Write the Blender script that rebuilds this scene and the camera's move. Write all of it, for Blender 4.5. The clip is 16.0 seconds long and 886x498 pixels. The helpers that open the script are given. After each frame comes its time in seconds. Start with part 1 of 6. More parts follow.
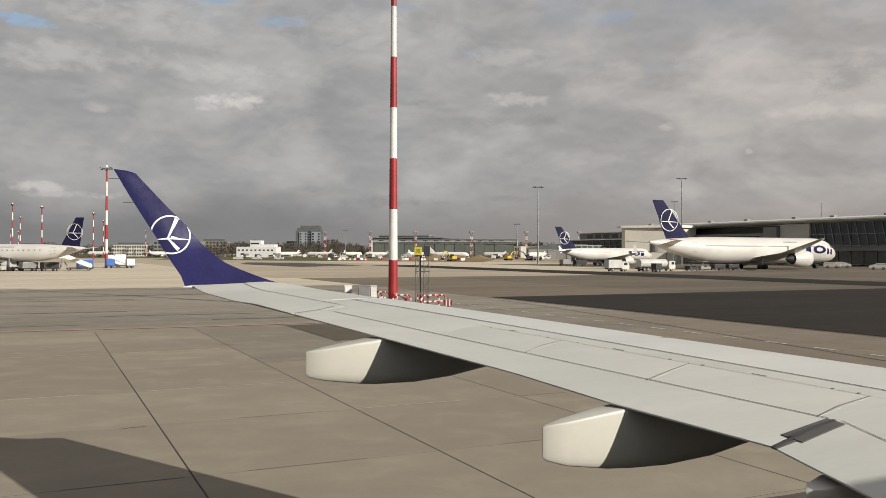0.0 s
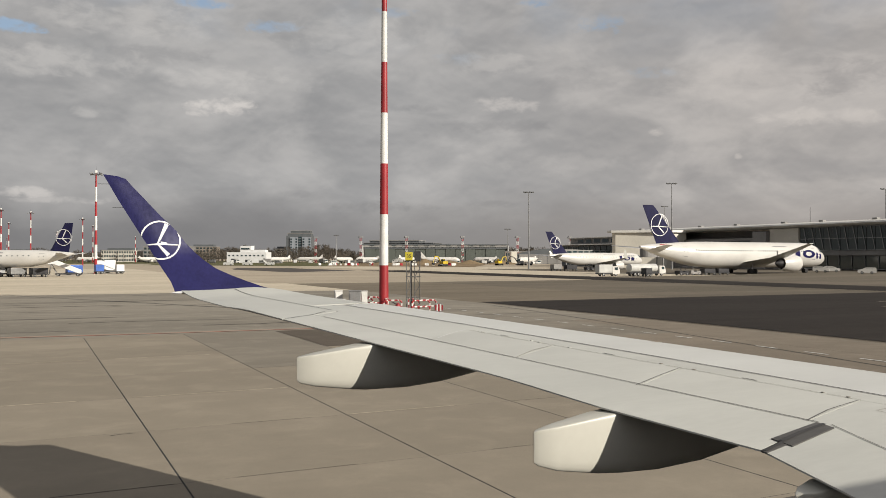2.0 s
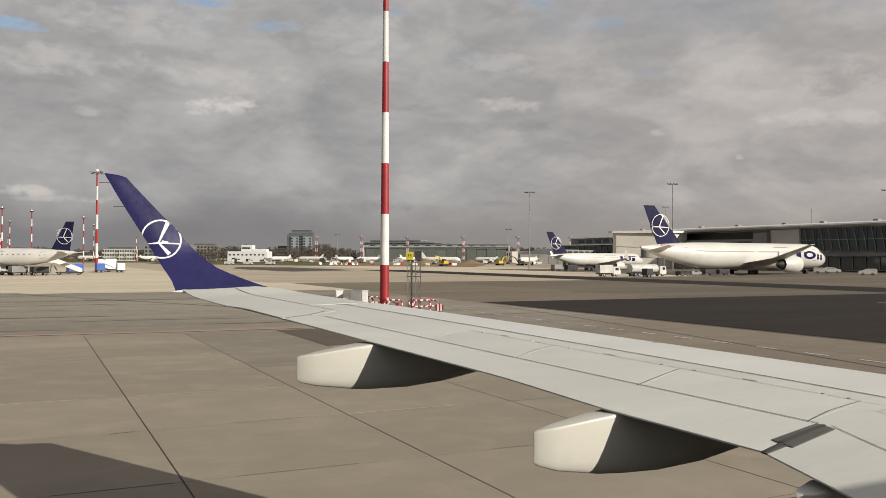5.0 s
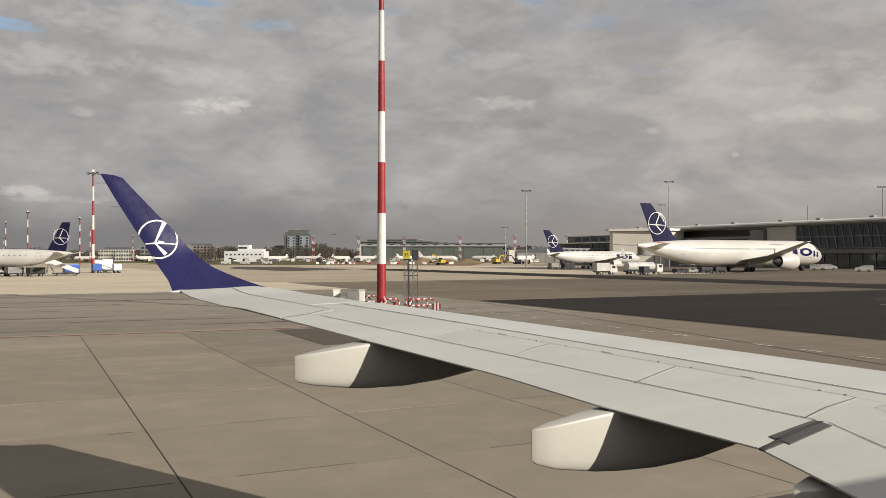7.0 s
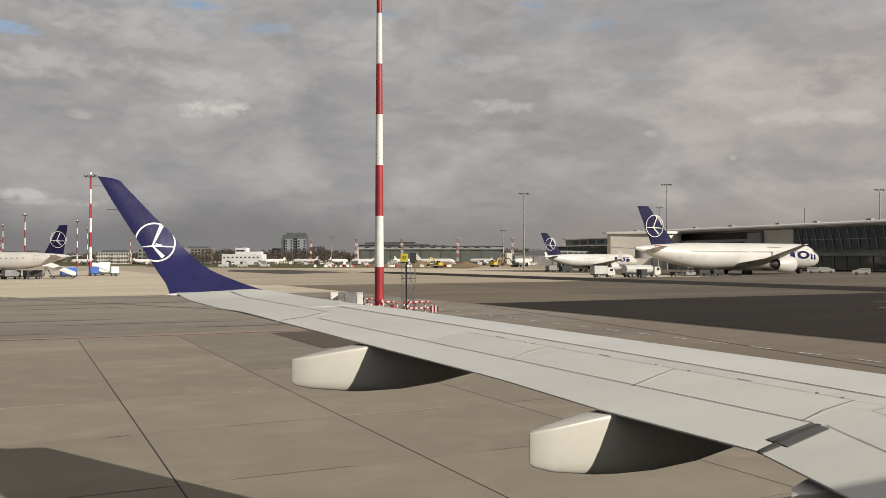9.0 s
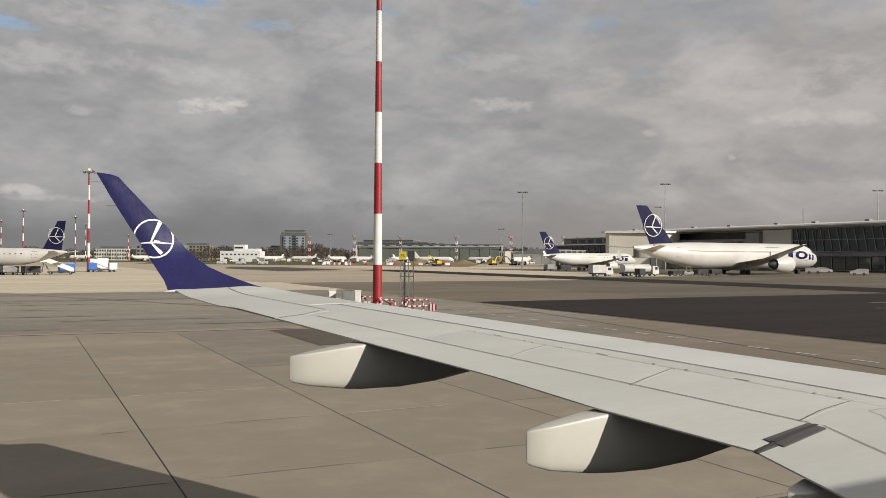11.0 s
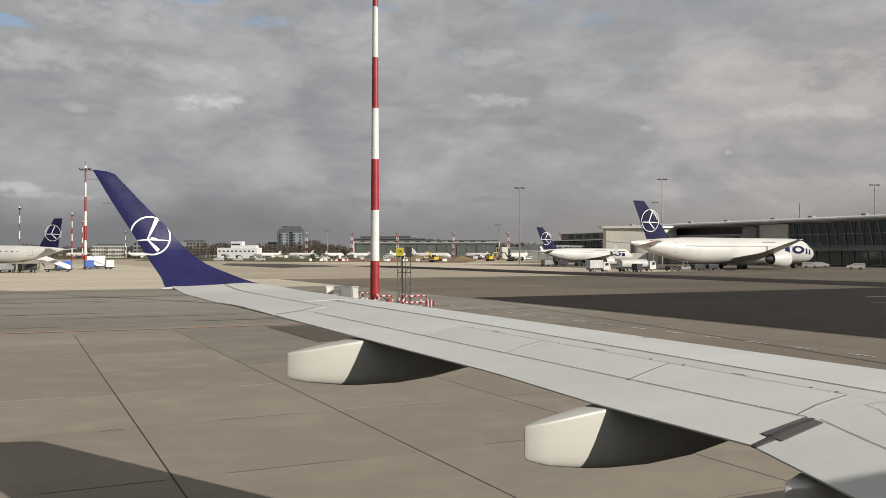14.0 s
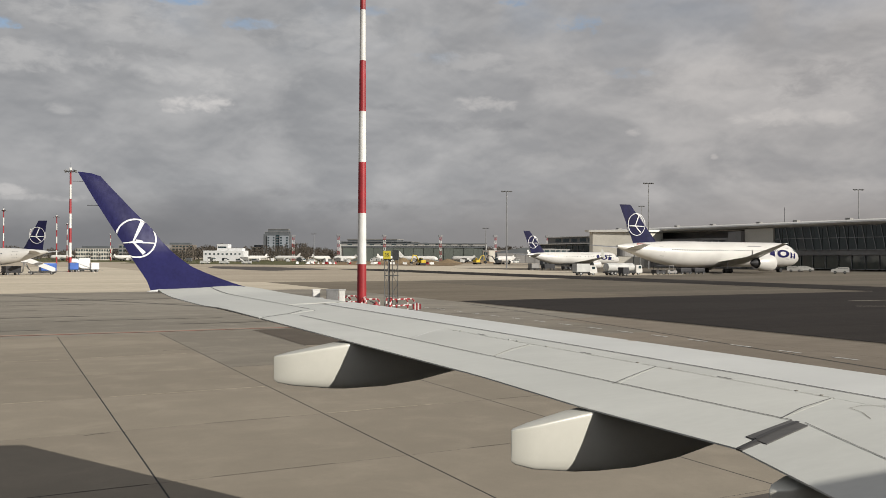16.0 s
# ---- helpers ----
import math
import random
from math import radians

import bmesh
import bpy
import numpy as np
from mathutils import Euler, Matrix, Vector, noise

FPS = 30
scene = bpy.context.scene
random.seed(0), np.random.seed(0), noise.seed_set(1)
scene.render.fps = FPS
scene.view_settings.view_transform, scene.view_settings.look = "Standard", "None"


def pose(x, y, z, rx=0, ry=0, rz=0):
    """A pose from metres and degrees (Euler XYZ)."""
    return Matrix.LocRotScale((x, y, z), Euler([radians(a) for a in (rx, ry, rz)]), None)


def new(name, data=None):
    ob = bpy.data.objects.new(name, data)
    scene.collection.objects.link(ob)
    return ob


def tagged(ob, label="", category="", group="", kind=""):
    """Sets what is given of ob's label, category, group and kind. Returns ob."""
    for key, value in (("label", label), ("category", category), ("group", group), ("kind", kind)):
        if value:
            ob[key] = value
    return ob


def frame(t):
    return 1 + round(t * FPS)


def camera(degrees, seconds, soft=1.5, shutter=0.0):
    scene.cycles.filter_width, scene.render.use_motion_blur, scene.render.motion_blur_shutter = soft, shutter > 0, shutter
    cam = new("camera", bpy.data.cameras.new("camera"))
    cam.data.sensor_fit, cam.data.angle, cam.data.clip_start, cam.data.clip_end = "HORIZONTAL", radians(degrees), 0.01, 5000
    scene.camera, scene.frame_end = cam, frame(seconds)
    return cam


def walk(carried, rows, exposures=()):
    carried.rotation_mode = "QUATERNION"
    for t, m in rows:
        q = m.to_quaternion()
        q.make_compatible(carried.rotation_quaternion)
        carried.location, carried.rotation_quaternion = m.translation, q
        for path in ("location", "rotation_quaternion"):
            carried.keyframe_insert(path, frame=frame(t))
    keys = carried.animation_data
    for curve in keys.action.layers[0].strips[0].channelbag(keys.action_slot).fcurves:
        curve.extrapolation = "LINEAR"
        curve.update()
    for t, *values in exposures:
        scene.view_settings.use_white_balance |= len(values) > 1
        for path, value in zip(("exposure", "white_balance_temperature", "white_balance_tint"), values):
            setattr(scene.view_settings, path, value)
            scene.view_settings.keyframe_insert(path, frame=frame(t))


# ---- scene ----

# ---------------------------------------------------------------- camera
# x runs along the aircraft towards its nose, y outboard to its port side.
cam = camera(54.5, 16.0, soft=0.85)
SHIP_X = 20.1
EYE = (SHIP_X, 0.0, 3.6)
# the aircraft stands a little nose and port wing up against the level apron
LEAN = Matrix.Rotation(radians(0.376), 4, (math.cos(radians(26)), -math.sin(radians(26)), 0.0))
TURNS = [
    (0.0, 89.88, -0.14, -25.12), (0.5, 89.95, -0.14, -25.29), (1.0, 90.05, -0.15, -25.48),
    (1.5, 90.08, -0.08, -25.61), (2.0, 90.22, -0.05, -25.73), (2.5, 90.25, -0.12, -25.75),
    (3.0, 90.21, -0.15, -25.73), (3.5, 90.24, -0.25, -25.68), (6.0, 90.17, -0.18, -25.69),
    (6.5, 90.14, -0.04, -25.78), (7.0, 90.13, 0.05, -25.89), (7.5, 90.20, 0.14, -25.92),
    (8.0, 90.15, 0.06, -25.96), (8.5, 90.38, 0.02, -26.00), (9.0, 90.32, 0.05, -26.04),
    (9.5, 90.31, -0.08, -26.11), (12.0, 90.02, -0.36, -26.12), (12.5, 89.93, -0.33, -26.05),
    (13.0, 89.92, -0.27, -26.07), (13.5, 89.92, -0.16, -26.14), (14.0, 89.93, -0.06, -26.33),
    (14.5, 90.04, -0.11, -26.58), (15.0, 90.05, -0.10, -26.81), (15.5, 90.13, -0.13, -27.04),
    (16.0, 90.15, -0.19, -27.19)]
walk(cam, [(t, Matrix.Translation(EYE) @ LEAN @ pose(0, 0, 0, rx, ry, rz)) for t, rx, ry, rz in TURNS],
     exposures=[(0.0, 0.30, 6500, 10), (7.5, 0.28, 6600, 11), (9.5, 0.20, 6600, 11), (12.0, 0.25, 6350, 10), (16.0, 0.23, 6300, 10)])

# ---------------------------------------------------------------- light
SUN_TO = Vector((1.0, -1.95, 1.0)).normalized()
sun_data = bpy.data.lights.new("sun", "SUN")
sun_data.energy, sun_data.angle, sun_data.color = 5.0, radians(0.6), (1.0, 0.935, 0.82)
sun = new("sun", sun_data)
sun.matrix_world = Matrix.Translation((60, -110, 60)) @ SUN_TO.to_track_quat("Z", "Y").to_matrix().to_4x4()


class Nodes:
    """Short hand for node trees."""

    def __init__(self, tree):
        self.tree = tree
        tree.nodes.clear()

    def add(self, kind, ins=None, **props):
        n = self.tree.nodes.new(kind)
        if "operation" in props:
            n.operation = props["operation"]
        if "data_type" in props:
            n.data_type, n.blend_type = props["data_type"], props["blend_type"]
        if "interpolation_type" in props:
            n.interpolation_type = props["interpolation_type"]
        if "sky_type" in props:
            n.sky_type, n.sun_disc = props["sky_type"], props["sun_disc"]
            n.sun_elevation, n.sun_rotation = props["sun_elevation"], props["sun_rotation"]
        for k, v in (ins or {}).items():
            self.put(n.inputs[k], v)
        return n

    def put(self, socket, v):
        if isinstance(v, bpy.types.NodeSocket):
            self.tree.links.new(v, socket)
        else:
            socket.default_value = v

    def math(self, op, a, b=0.0, c=0.0):
        n = self.add("ShaderNodeMath", operation=op)
        for i, v in enumerate((a, b, c)):
            self.put(n.inputs[i], v)
        return n.outputs[0]

    def mix(self, f, a, b, kind="MIX"):
        n = self.add("ShaderNodeMix", data_type="RGBA", blend_type=kind)
        self.put(n.inputs[0], f)
        self.put(n.inputs[6], a)
        self.put(n.inputs[7], b)
        return n.outputs[2]

    def noise(self, vec, scale, detail=4.0, rough=0.55, dist=0.0):
        n = self.add("ShaderNodeTexNoise", {"Vector": vec, "Scale": scale, "Detail": detail, "Roughness": rough, "Distortion": dist})
        return n.outputs["Fac"]

    def ramp(self, f, lo, hi, a=0.0, b=1.0):
        n = self.add("ShaderNodeMapRange", {0: f, 1: lo, 2: hi, 3: a, 4: b}, interpolation_type="SMOOTHSTEP")
        return n.outputs[0]


def grey(r, g=None, b=None):
    return (r, r if g is None else g, r if b is None else b, 1.0)


def build_world():
    world = bpy.data.worlds.new("sky")
    world.use_nodes = True
    scene.world = world
    k = Nodes(world.node_tree)
    sky = k.add("ShaderNodeTexSky", sky_type="NISHITA", sun_disc=False,
                sun_elevation=math.asin(SUN_TO.z), sun_rotation=math.atan2(SUN_TO.x, SUN_TO.y))
    blue = k.mix(1.0, sky.outputs[0], grey(0.11, 0.11, 0.11), "MULTIPLY")
    d = k.add("ShaderNodeTexCoord").outputs["Generated"]
    sep = k.add("ShaderNodeSeparateXYZ", {0: d})
    up = k.math("MAXIMUM", sep.outputs[2], 0.0)
    lift = k.math("ADD", up, 0.50)
    deck = k.add("ShaderNodeCombineXYZ", {0: k.math("DIVIDE", sep.outputs[0], lift), 1: k.math("DIVIDE", sep.outputs[1], lift), 2: k.math("MULTIPLY", up, 1.5)}).outputs[0]
    big = k.noise(deck, 1.6, 5.0, 0.50, 0.4)
    mid = k.noise(deck, 4.2, 6.0, 0.52, 0.5)
    body = k.math("ADD", k.math("MULTIPLY", big, 0.55), k.math("MULTIPLY", mid, 0.45))
    shade = k.mix(k.ramp(body, 0.38, 0.62), grey(0.318, 0.317, 0.318), grey(0.462, 0.456, 0.448))
    bearing = k.math("MULTIPLY", k.math("ARCTAN2", sep.outputs[0], sep.outputs[1]), 57.2958)
    height = k.math("MULTIPLY", k.math("ARCSINE", sep.outputs[2]), 57.2958)
    chart = k.add("ShaderNodeCombineXYZ", {0: k.math("MULTIPLY", bearing, 0.33), 1: k.math("MULTIPLY", height, 0.60), 2: 0.7}).outputs[0]
    billow = k.noise(chart, 1.1, 8.0, 0.58, 0.3)
    wisp = k.noise(chart, 3.2, 5.0, 0.55, 0.5)
    ragged = k.math("ADD", k.math("MULTIPLY", k.math("SUBTRACT", billow, 0.48), 4.6), k.math("MULTIPLY", k.math("SUBTRACT", wisp, 0.48), 2.6))

    # soft rolls over the whole deck, lit on their upper side
    lump = k.ramp(k.noise(chart, 0.42, 6.0, 0.54, 0.35), 0.36, 0.64)
    lifted = k.add("ShaderNodeVectorMath", {0: chart, 1: (0.0, 0.16, 0.0)}, operation="ADD").outputs[0]
    crest = k.math("SUBTRACT", k.noise(chart, 0.75, 4.0, 0.46, 0.15), k.noise(lifted, 0.75, 4.0, 0.46, 0.15))
    tone = k.math("ADD", k.math("MULTIPLY", lump, 0.70), k.ramp(crest, -0.12, 0.12, 0.0, 0.30))
    shade = k.mix(0.70, shade, k.mix(tone, grey(0.290, 0.291, 0.296), grey(0.515, 0.502, 0.488)))

    def clouds(spots, edge=1.5):
        """Single clouds by bearing, height above the horizon, half sizes in degrees and strength."""
        total = 0.0
        for az, el, w, h, strength in spots:
            u = k.math("DIVIDE", k.math("SUBTRACT", bearing, az), w)
            v = k.math("DIVIDE", k.math("SUBTRACT", height, el), h)
            far = k.math("ADD", k.math("ADD", k.math("MULTIPLY", u, u), k.math("MULTIPLY", v, v)), ragged)
            total = k.math("MAXIMUM", total, k.ramp(far, -0.4, edge, strength, 0.0))
        return total

    # thin blue veil high up and open gaps
    veil = k.math("MULTIPLY", k.ramp(k.noise(deck, 3.6, 5.0, 0.55, 0.3), 0.48, 0.66), k.ramp(up, 0.19, 0.40))
    shade = k.mix(k.math("MULTIPLY", veil, 0.62), shade, k.mix(0.4, blue, grey(0.36, 0.43, 0.53)))
    gap = clouds([(-0.7, 13.6, 1.9, 0.45, 0.90), (10.5, 15.9, 2.1, 0.38, 0.90), (14.7, 14.8, 2.3, 0.42, 0.65), (31.9, 16.5, 1.7, 0.38, 0.85),
                  (36.0, 15.0, 2.3, 0.80, 0.70), (39.2, 11.8, 2.6, 0.45, 0.30), (26.7, 13.0, 1.7, 0.5, 0.25), (22.5, 16.0, 1.5, 0.38, 0.4)], 1.1)
    shade = k.mix(gap, shade, k.mix(0.45, blue, grey(0.34, 0.43, 0.55)))
    # grey undersides
    shade = k.mix(clouds([(24.0, 9.9, 1.7, 0.26, 0.40), (29.5, 8.7, 4.3, 0.45, 0.45), (29.7, 3.6, 2.3, 0.26, 0.45), (16.6, 4.2, 1.4, 0.26, 0.35), (50.6, 10.8, 3.8, 1.28, 0.50),
                          (6.7, 12.6, 4.9, 0.6, 0.40), (10.8, 4.4, 2.3, 0.3, 0.3), (42.1, 5.0, 4.5, 0.45, 0.30), (19.6, 7.7, 3.4, 0.5, 0.3), (34.2, 11.3, 3.4, 0.5, 0.3)]), shade, grey(0.255, 0.255, 0.262))
    # sunlit heads, the crisp ones last
    shade = k.mix(clouds([(12.2, 11.4, 4.9, 0.83, 0.50), (1.8, 11.9, 4.5, 0.98, 0.50), (5.6, 14.7, 5.6, 1.13, 0.42), (3.1, 8.9, 0.8, 0.34, 0.40), (28.9, 12.8, 3.0, 0.68, 0.35),
                          (48.1, 8.7, 2.1, 0.53, 0.55), (51.4, 8.5, 1.9, 0.53, 0.50), (44.1, 11.2, 4.5, 1.73, 0.28), (19.2, 14.5, 4.5, 1.35, 0.30), (50.9, 4.4, 4.5, 0.75, 0.20), (33.8, 6.2, 4.9, 0.68, 0.20)]), shade, grey(0.60, 0.580, 0.555))
    # distant grey bank above the horizon
    bank = k.ramp(k.math("ADD", up, k.math("MULTIPLY", k.math("SUBTRACT", mid, 0.5), 0.05)), 0.020, 0.092, 1.0, 0.0)
    shade = k.mix(k.math("MULTIPLY", bank, 0.84), shade, k.mix(k.ramp(bearing, 8.0, 42.0), grey(0.196, 0.193, 0.195), grey(0.285, 0.270, 0.258)))
    shade = k.mix(clouds([(21.2, 3.4, 4.1, 0.38, 0.40)]), shade, grey(0.20, 0.198, 0.20))
    shade = k.mix(clouds([(11.0, 9.7, 2.3, 0.66, 1.0), (9.8, 9.3, 1.1, 0.34, 0.9), (-0.8, 3.9, 2.6, 0.36, 0.75), (1.6, 3.5, 3.0, 0.28, 0.45), (30.3, 10.1, 2.3, 0.55, 0.50),
                          (39.7, 8.1, 0.55, 0.36, 0.50), (44.7, 6.4, 0.25, 0.2, 0.35)], 1.2), shade, grey(0.64, 0.610, 0.580))
    # warmer and lighter towards the sun's side
    shade = k.mix(k.ramp(bearing, 18.0, 52.0), shade, k.mix(1.0, shade, (1.10, 1.055, 1.02, 1.0), "MULTIPLY"))
    bg = k.add("ShaderNodeBackground", {0: shade, 1: 0.80})
    k.add("ShaderNodeOutputWorld", {0: bg.outputs[0]})


build_world()


# ---------------------------------------------------------------- materials
def paint(name, col, rough=0.45, metal=0.0, dirt=0.12, scale=1.0, bump=0.0, spread=0.0, coat=0.0, stretch=(1, 1, 1), spec=0.5):
    """Surface with a coarse and a fine variation; spread varies whole pieces against each other."""
    m = bpy.data.materials.new(name)
    m.use_nodes = True
    k = Nodes(m.node_tree)
    co = k.add("ShaderNodeTexCoord").outputs["Object"]
    geo = k.add("ShaderNodeNewGeometry").outputs["Position"]
    vec = k.add("ShaderNodeMapping", {0: geo, 3: stretch}).outputs[0]
    coarse = k.noise(vec, 0.6 * scale, 5.0, 0.6, 0.3)
    fine = k.noise(vec, 14.0 * scale, 6.0, 0.65)
    f = k.math("ADD", k.math("MULTIPLY", coarse, 0.65), k.math("MULTIPLY", fine, 0.35))
    f = k.ramp(f, 0.30, 0.70)
    dark = grey(*[c * (1 - 2.2 * dirt) for c in col])
    lite = grey(*[min(1.0, c * (1 + dirt)) for c in col])
    c = k.mix(f, dark, lite)
    if spread:
        r = k.add("ShaderNodeObjectInfo").outputs["Random"]
        i = k.add("ShaderNodeNewGeometry").outputs["Random Per Island"]
        v = k.math("ADD", 1.0 - spread, k.math("MULTIPLY", k.math("FRACT", k.math("ADD", r, i)), 2 * spread))
        c = k.mix(1.0, c, k.add("ShaderNodeCombineColor", {0: v, 1: v, 2: v}).outputs[0], "MULTIPLY")
    p = k.add("ShaderNodeBsdfPrincipled", {"Base Color": c, "Metallic": metal, "Coat Weight": coat, "Specular IOR Level": spec})
    k.put(p.inputs["Roughness"], k.math("ADD", rough - 0.06, k.math("MULTIPLY", fine, 0.12)))
    if bump:
        b = k.add("ShaderNodeBump", {"Strength": bump, "Distance": 0.02, "Height": fine})
        k.put(p.inputs["Normal"], b.outputs[0])
    k.add("ShaderNodeOutputMaterial", {0: p.outputs[0]})
    return m


def pavement_mat(name, col, stain, patch=0.35, streak=(1, 1, 1), spread=0.0, rough=0.85, blotch=0.55):
    """Weathered apron pavement: broad patches, tyre and oil stains, fine aggregate."""
    m = bpy.data.materials.new(name)
    m.use_nodes = True
    k = Nodes(m.node_tree)
    geo = k.add("ShaderNodeNewGeometry").outputs["Position"]
    vec = k.add("ShaderNodeMapping", {0: geo, 3: streak}).outputs[0]
    broad = k.noise(vec, 0.045, 6.0, 0.6, 0.6)
    midn = k.noise(vec, 0.35, 7.0, 0.65, 0.4)
    fine = k.noise(geo, 9.0, 6.0, 0.7)
    grain = k.noise(geo, 70.0, 3.0, 0.7)
    c = k.mix(k.ramp(broad, 0.35, 0.66), grey(*[v * (1 - patch) for v in col]), grey(*[v * (1 + 0.25 * patch) for v in col]))
    c = k.mix(k.math("MULTIPLY", k.ramp(midn, 0.44, 0.66), blotch), c, grey(*stain))
    cloud = k.noise(geo, 0.8, 5.0, 0.60, 0.3)
    c = k.mix(k.math("MULTIPLY", k.ramp(cloud, 0.46, 0.74), 0.50), c, grey(*[min(0.9, v * 1.18) for v in col]))
    c = k.mix(k.math("MULTIPLY", k.ramp(cloud, 0.50, 0.28), 0.45), c, grey(*[v * 0.80 for v in col]))
    c = k.mix(k.math("MULTIPLY", k.ramp(fine, 0.35, 0.75), 0.22), c, grey(*[v * 0.72 for v in col]))
    c = k.mix(k.math("MULTIPLY", k.ramp(grain, 0.4, 0.75), 0.22), c, grey(*[v * 1.35 for v in col]))
    if spread:
        r = k.add("ShaderNodeObjectInfo").outputs["Random"]
        i = k.add("ShaderNodeNewGeometry").outputs["Random Per Island"]
        v = k.math("ADD", 1.0 - spread, k.math("MULTIPLY", k.math("FRACT", k.math("ADD", r, i)), 2 * spread))
        c = k.mix(1.0, c, k.add("ShaderNodeCombineColor", {0: v, 1: v, 2: v}).outputs[0], "MULTIPLY")
    b = k.add("ShaderNodeBump", {"Strength": 0.25, "Distance": 0.006, "Height": grain})
    p = k.add("ShaderNodeBsdfPrincipled", {"Base Color": c, "Roughness": rough, "Normal": b.outputs[0], "Specular IOR Level": 0.10})
    k.add("ShaderNodeOutputMaterial", {0: p.outputs[0]})
    return m


def glass_mat(name, col=(0.02, 0.035, 0.04)):
    m = bpy.data.materials.new(name)
    m.use_nodes = True
    k = Nodes(m.node_tree)
    n = k.noise(k.add("ShaderNodeNewGeometry").outputs["Position"], 0.4, 3.0)
    c = k.mix(n, grey(*[v * 0.6 for v in col]), grey(*[v * 1.6 for v in col]))
    p = k.add("ShaderNodeBsdfPrincipled", {"Base Color": c, "Roughness": 0.06, "Specular IOR Level": 0.6})
    k.add("ShaderNodeOutputMaterial", {0: p.outputs[0]})
    return m


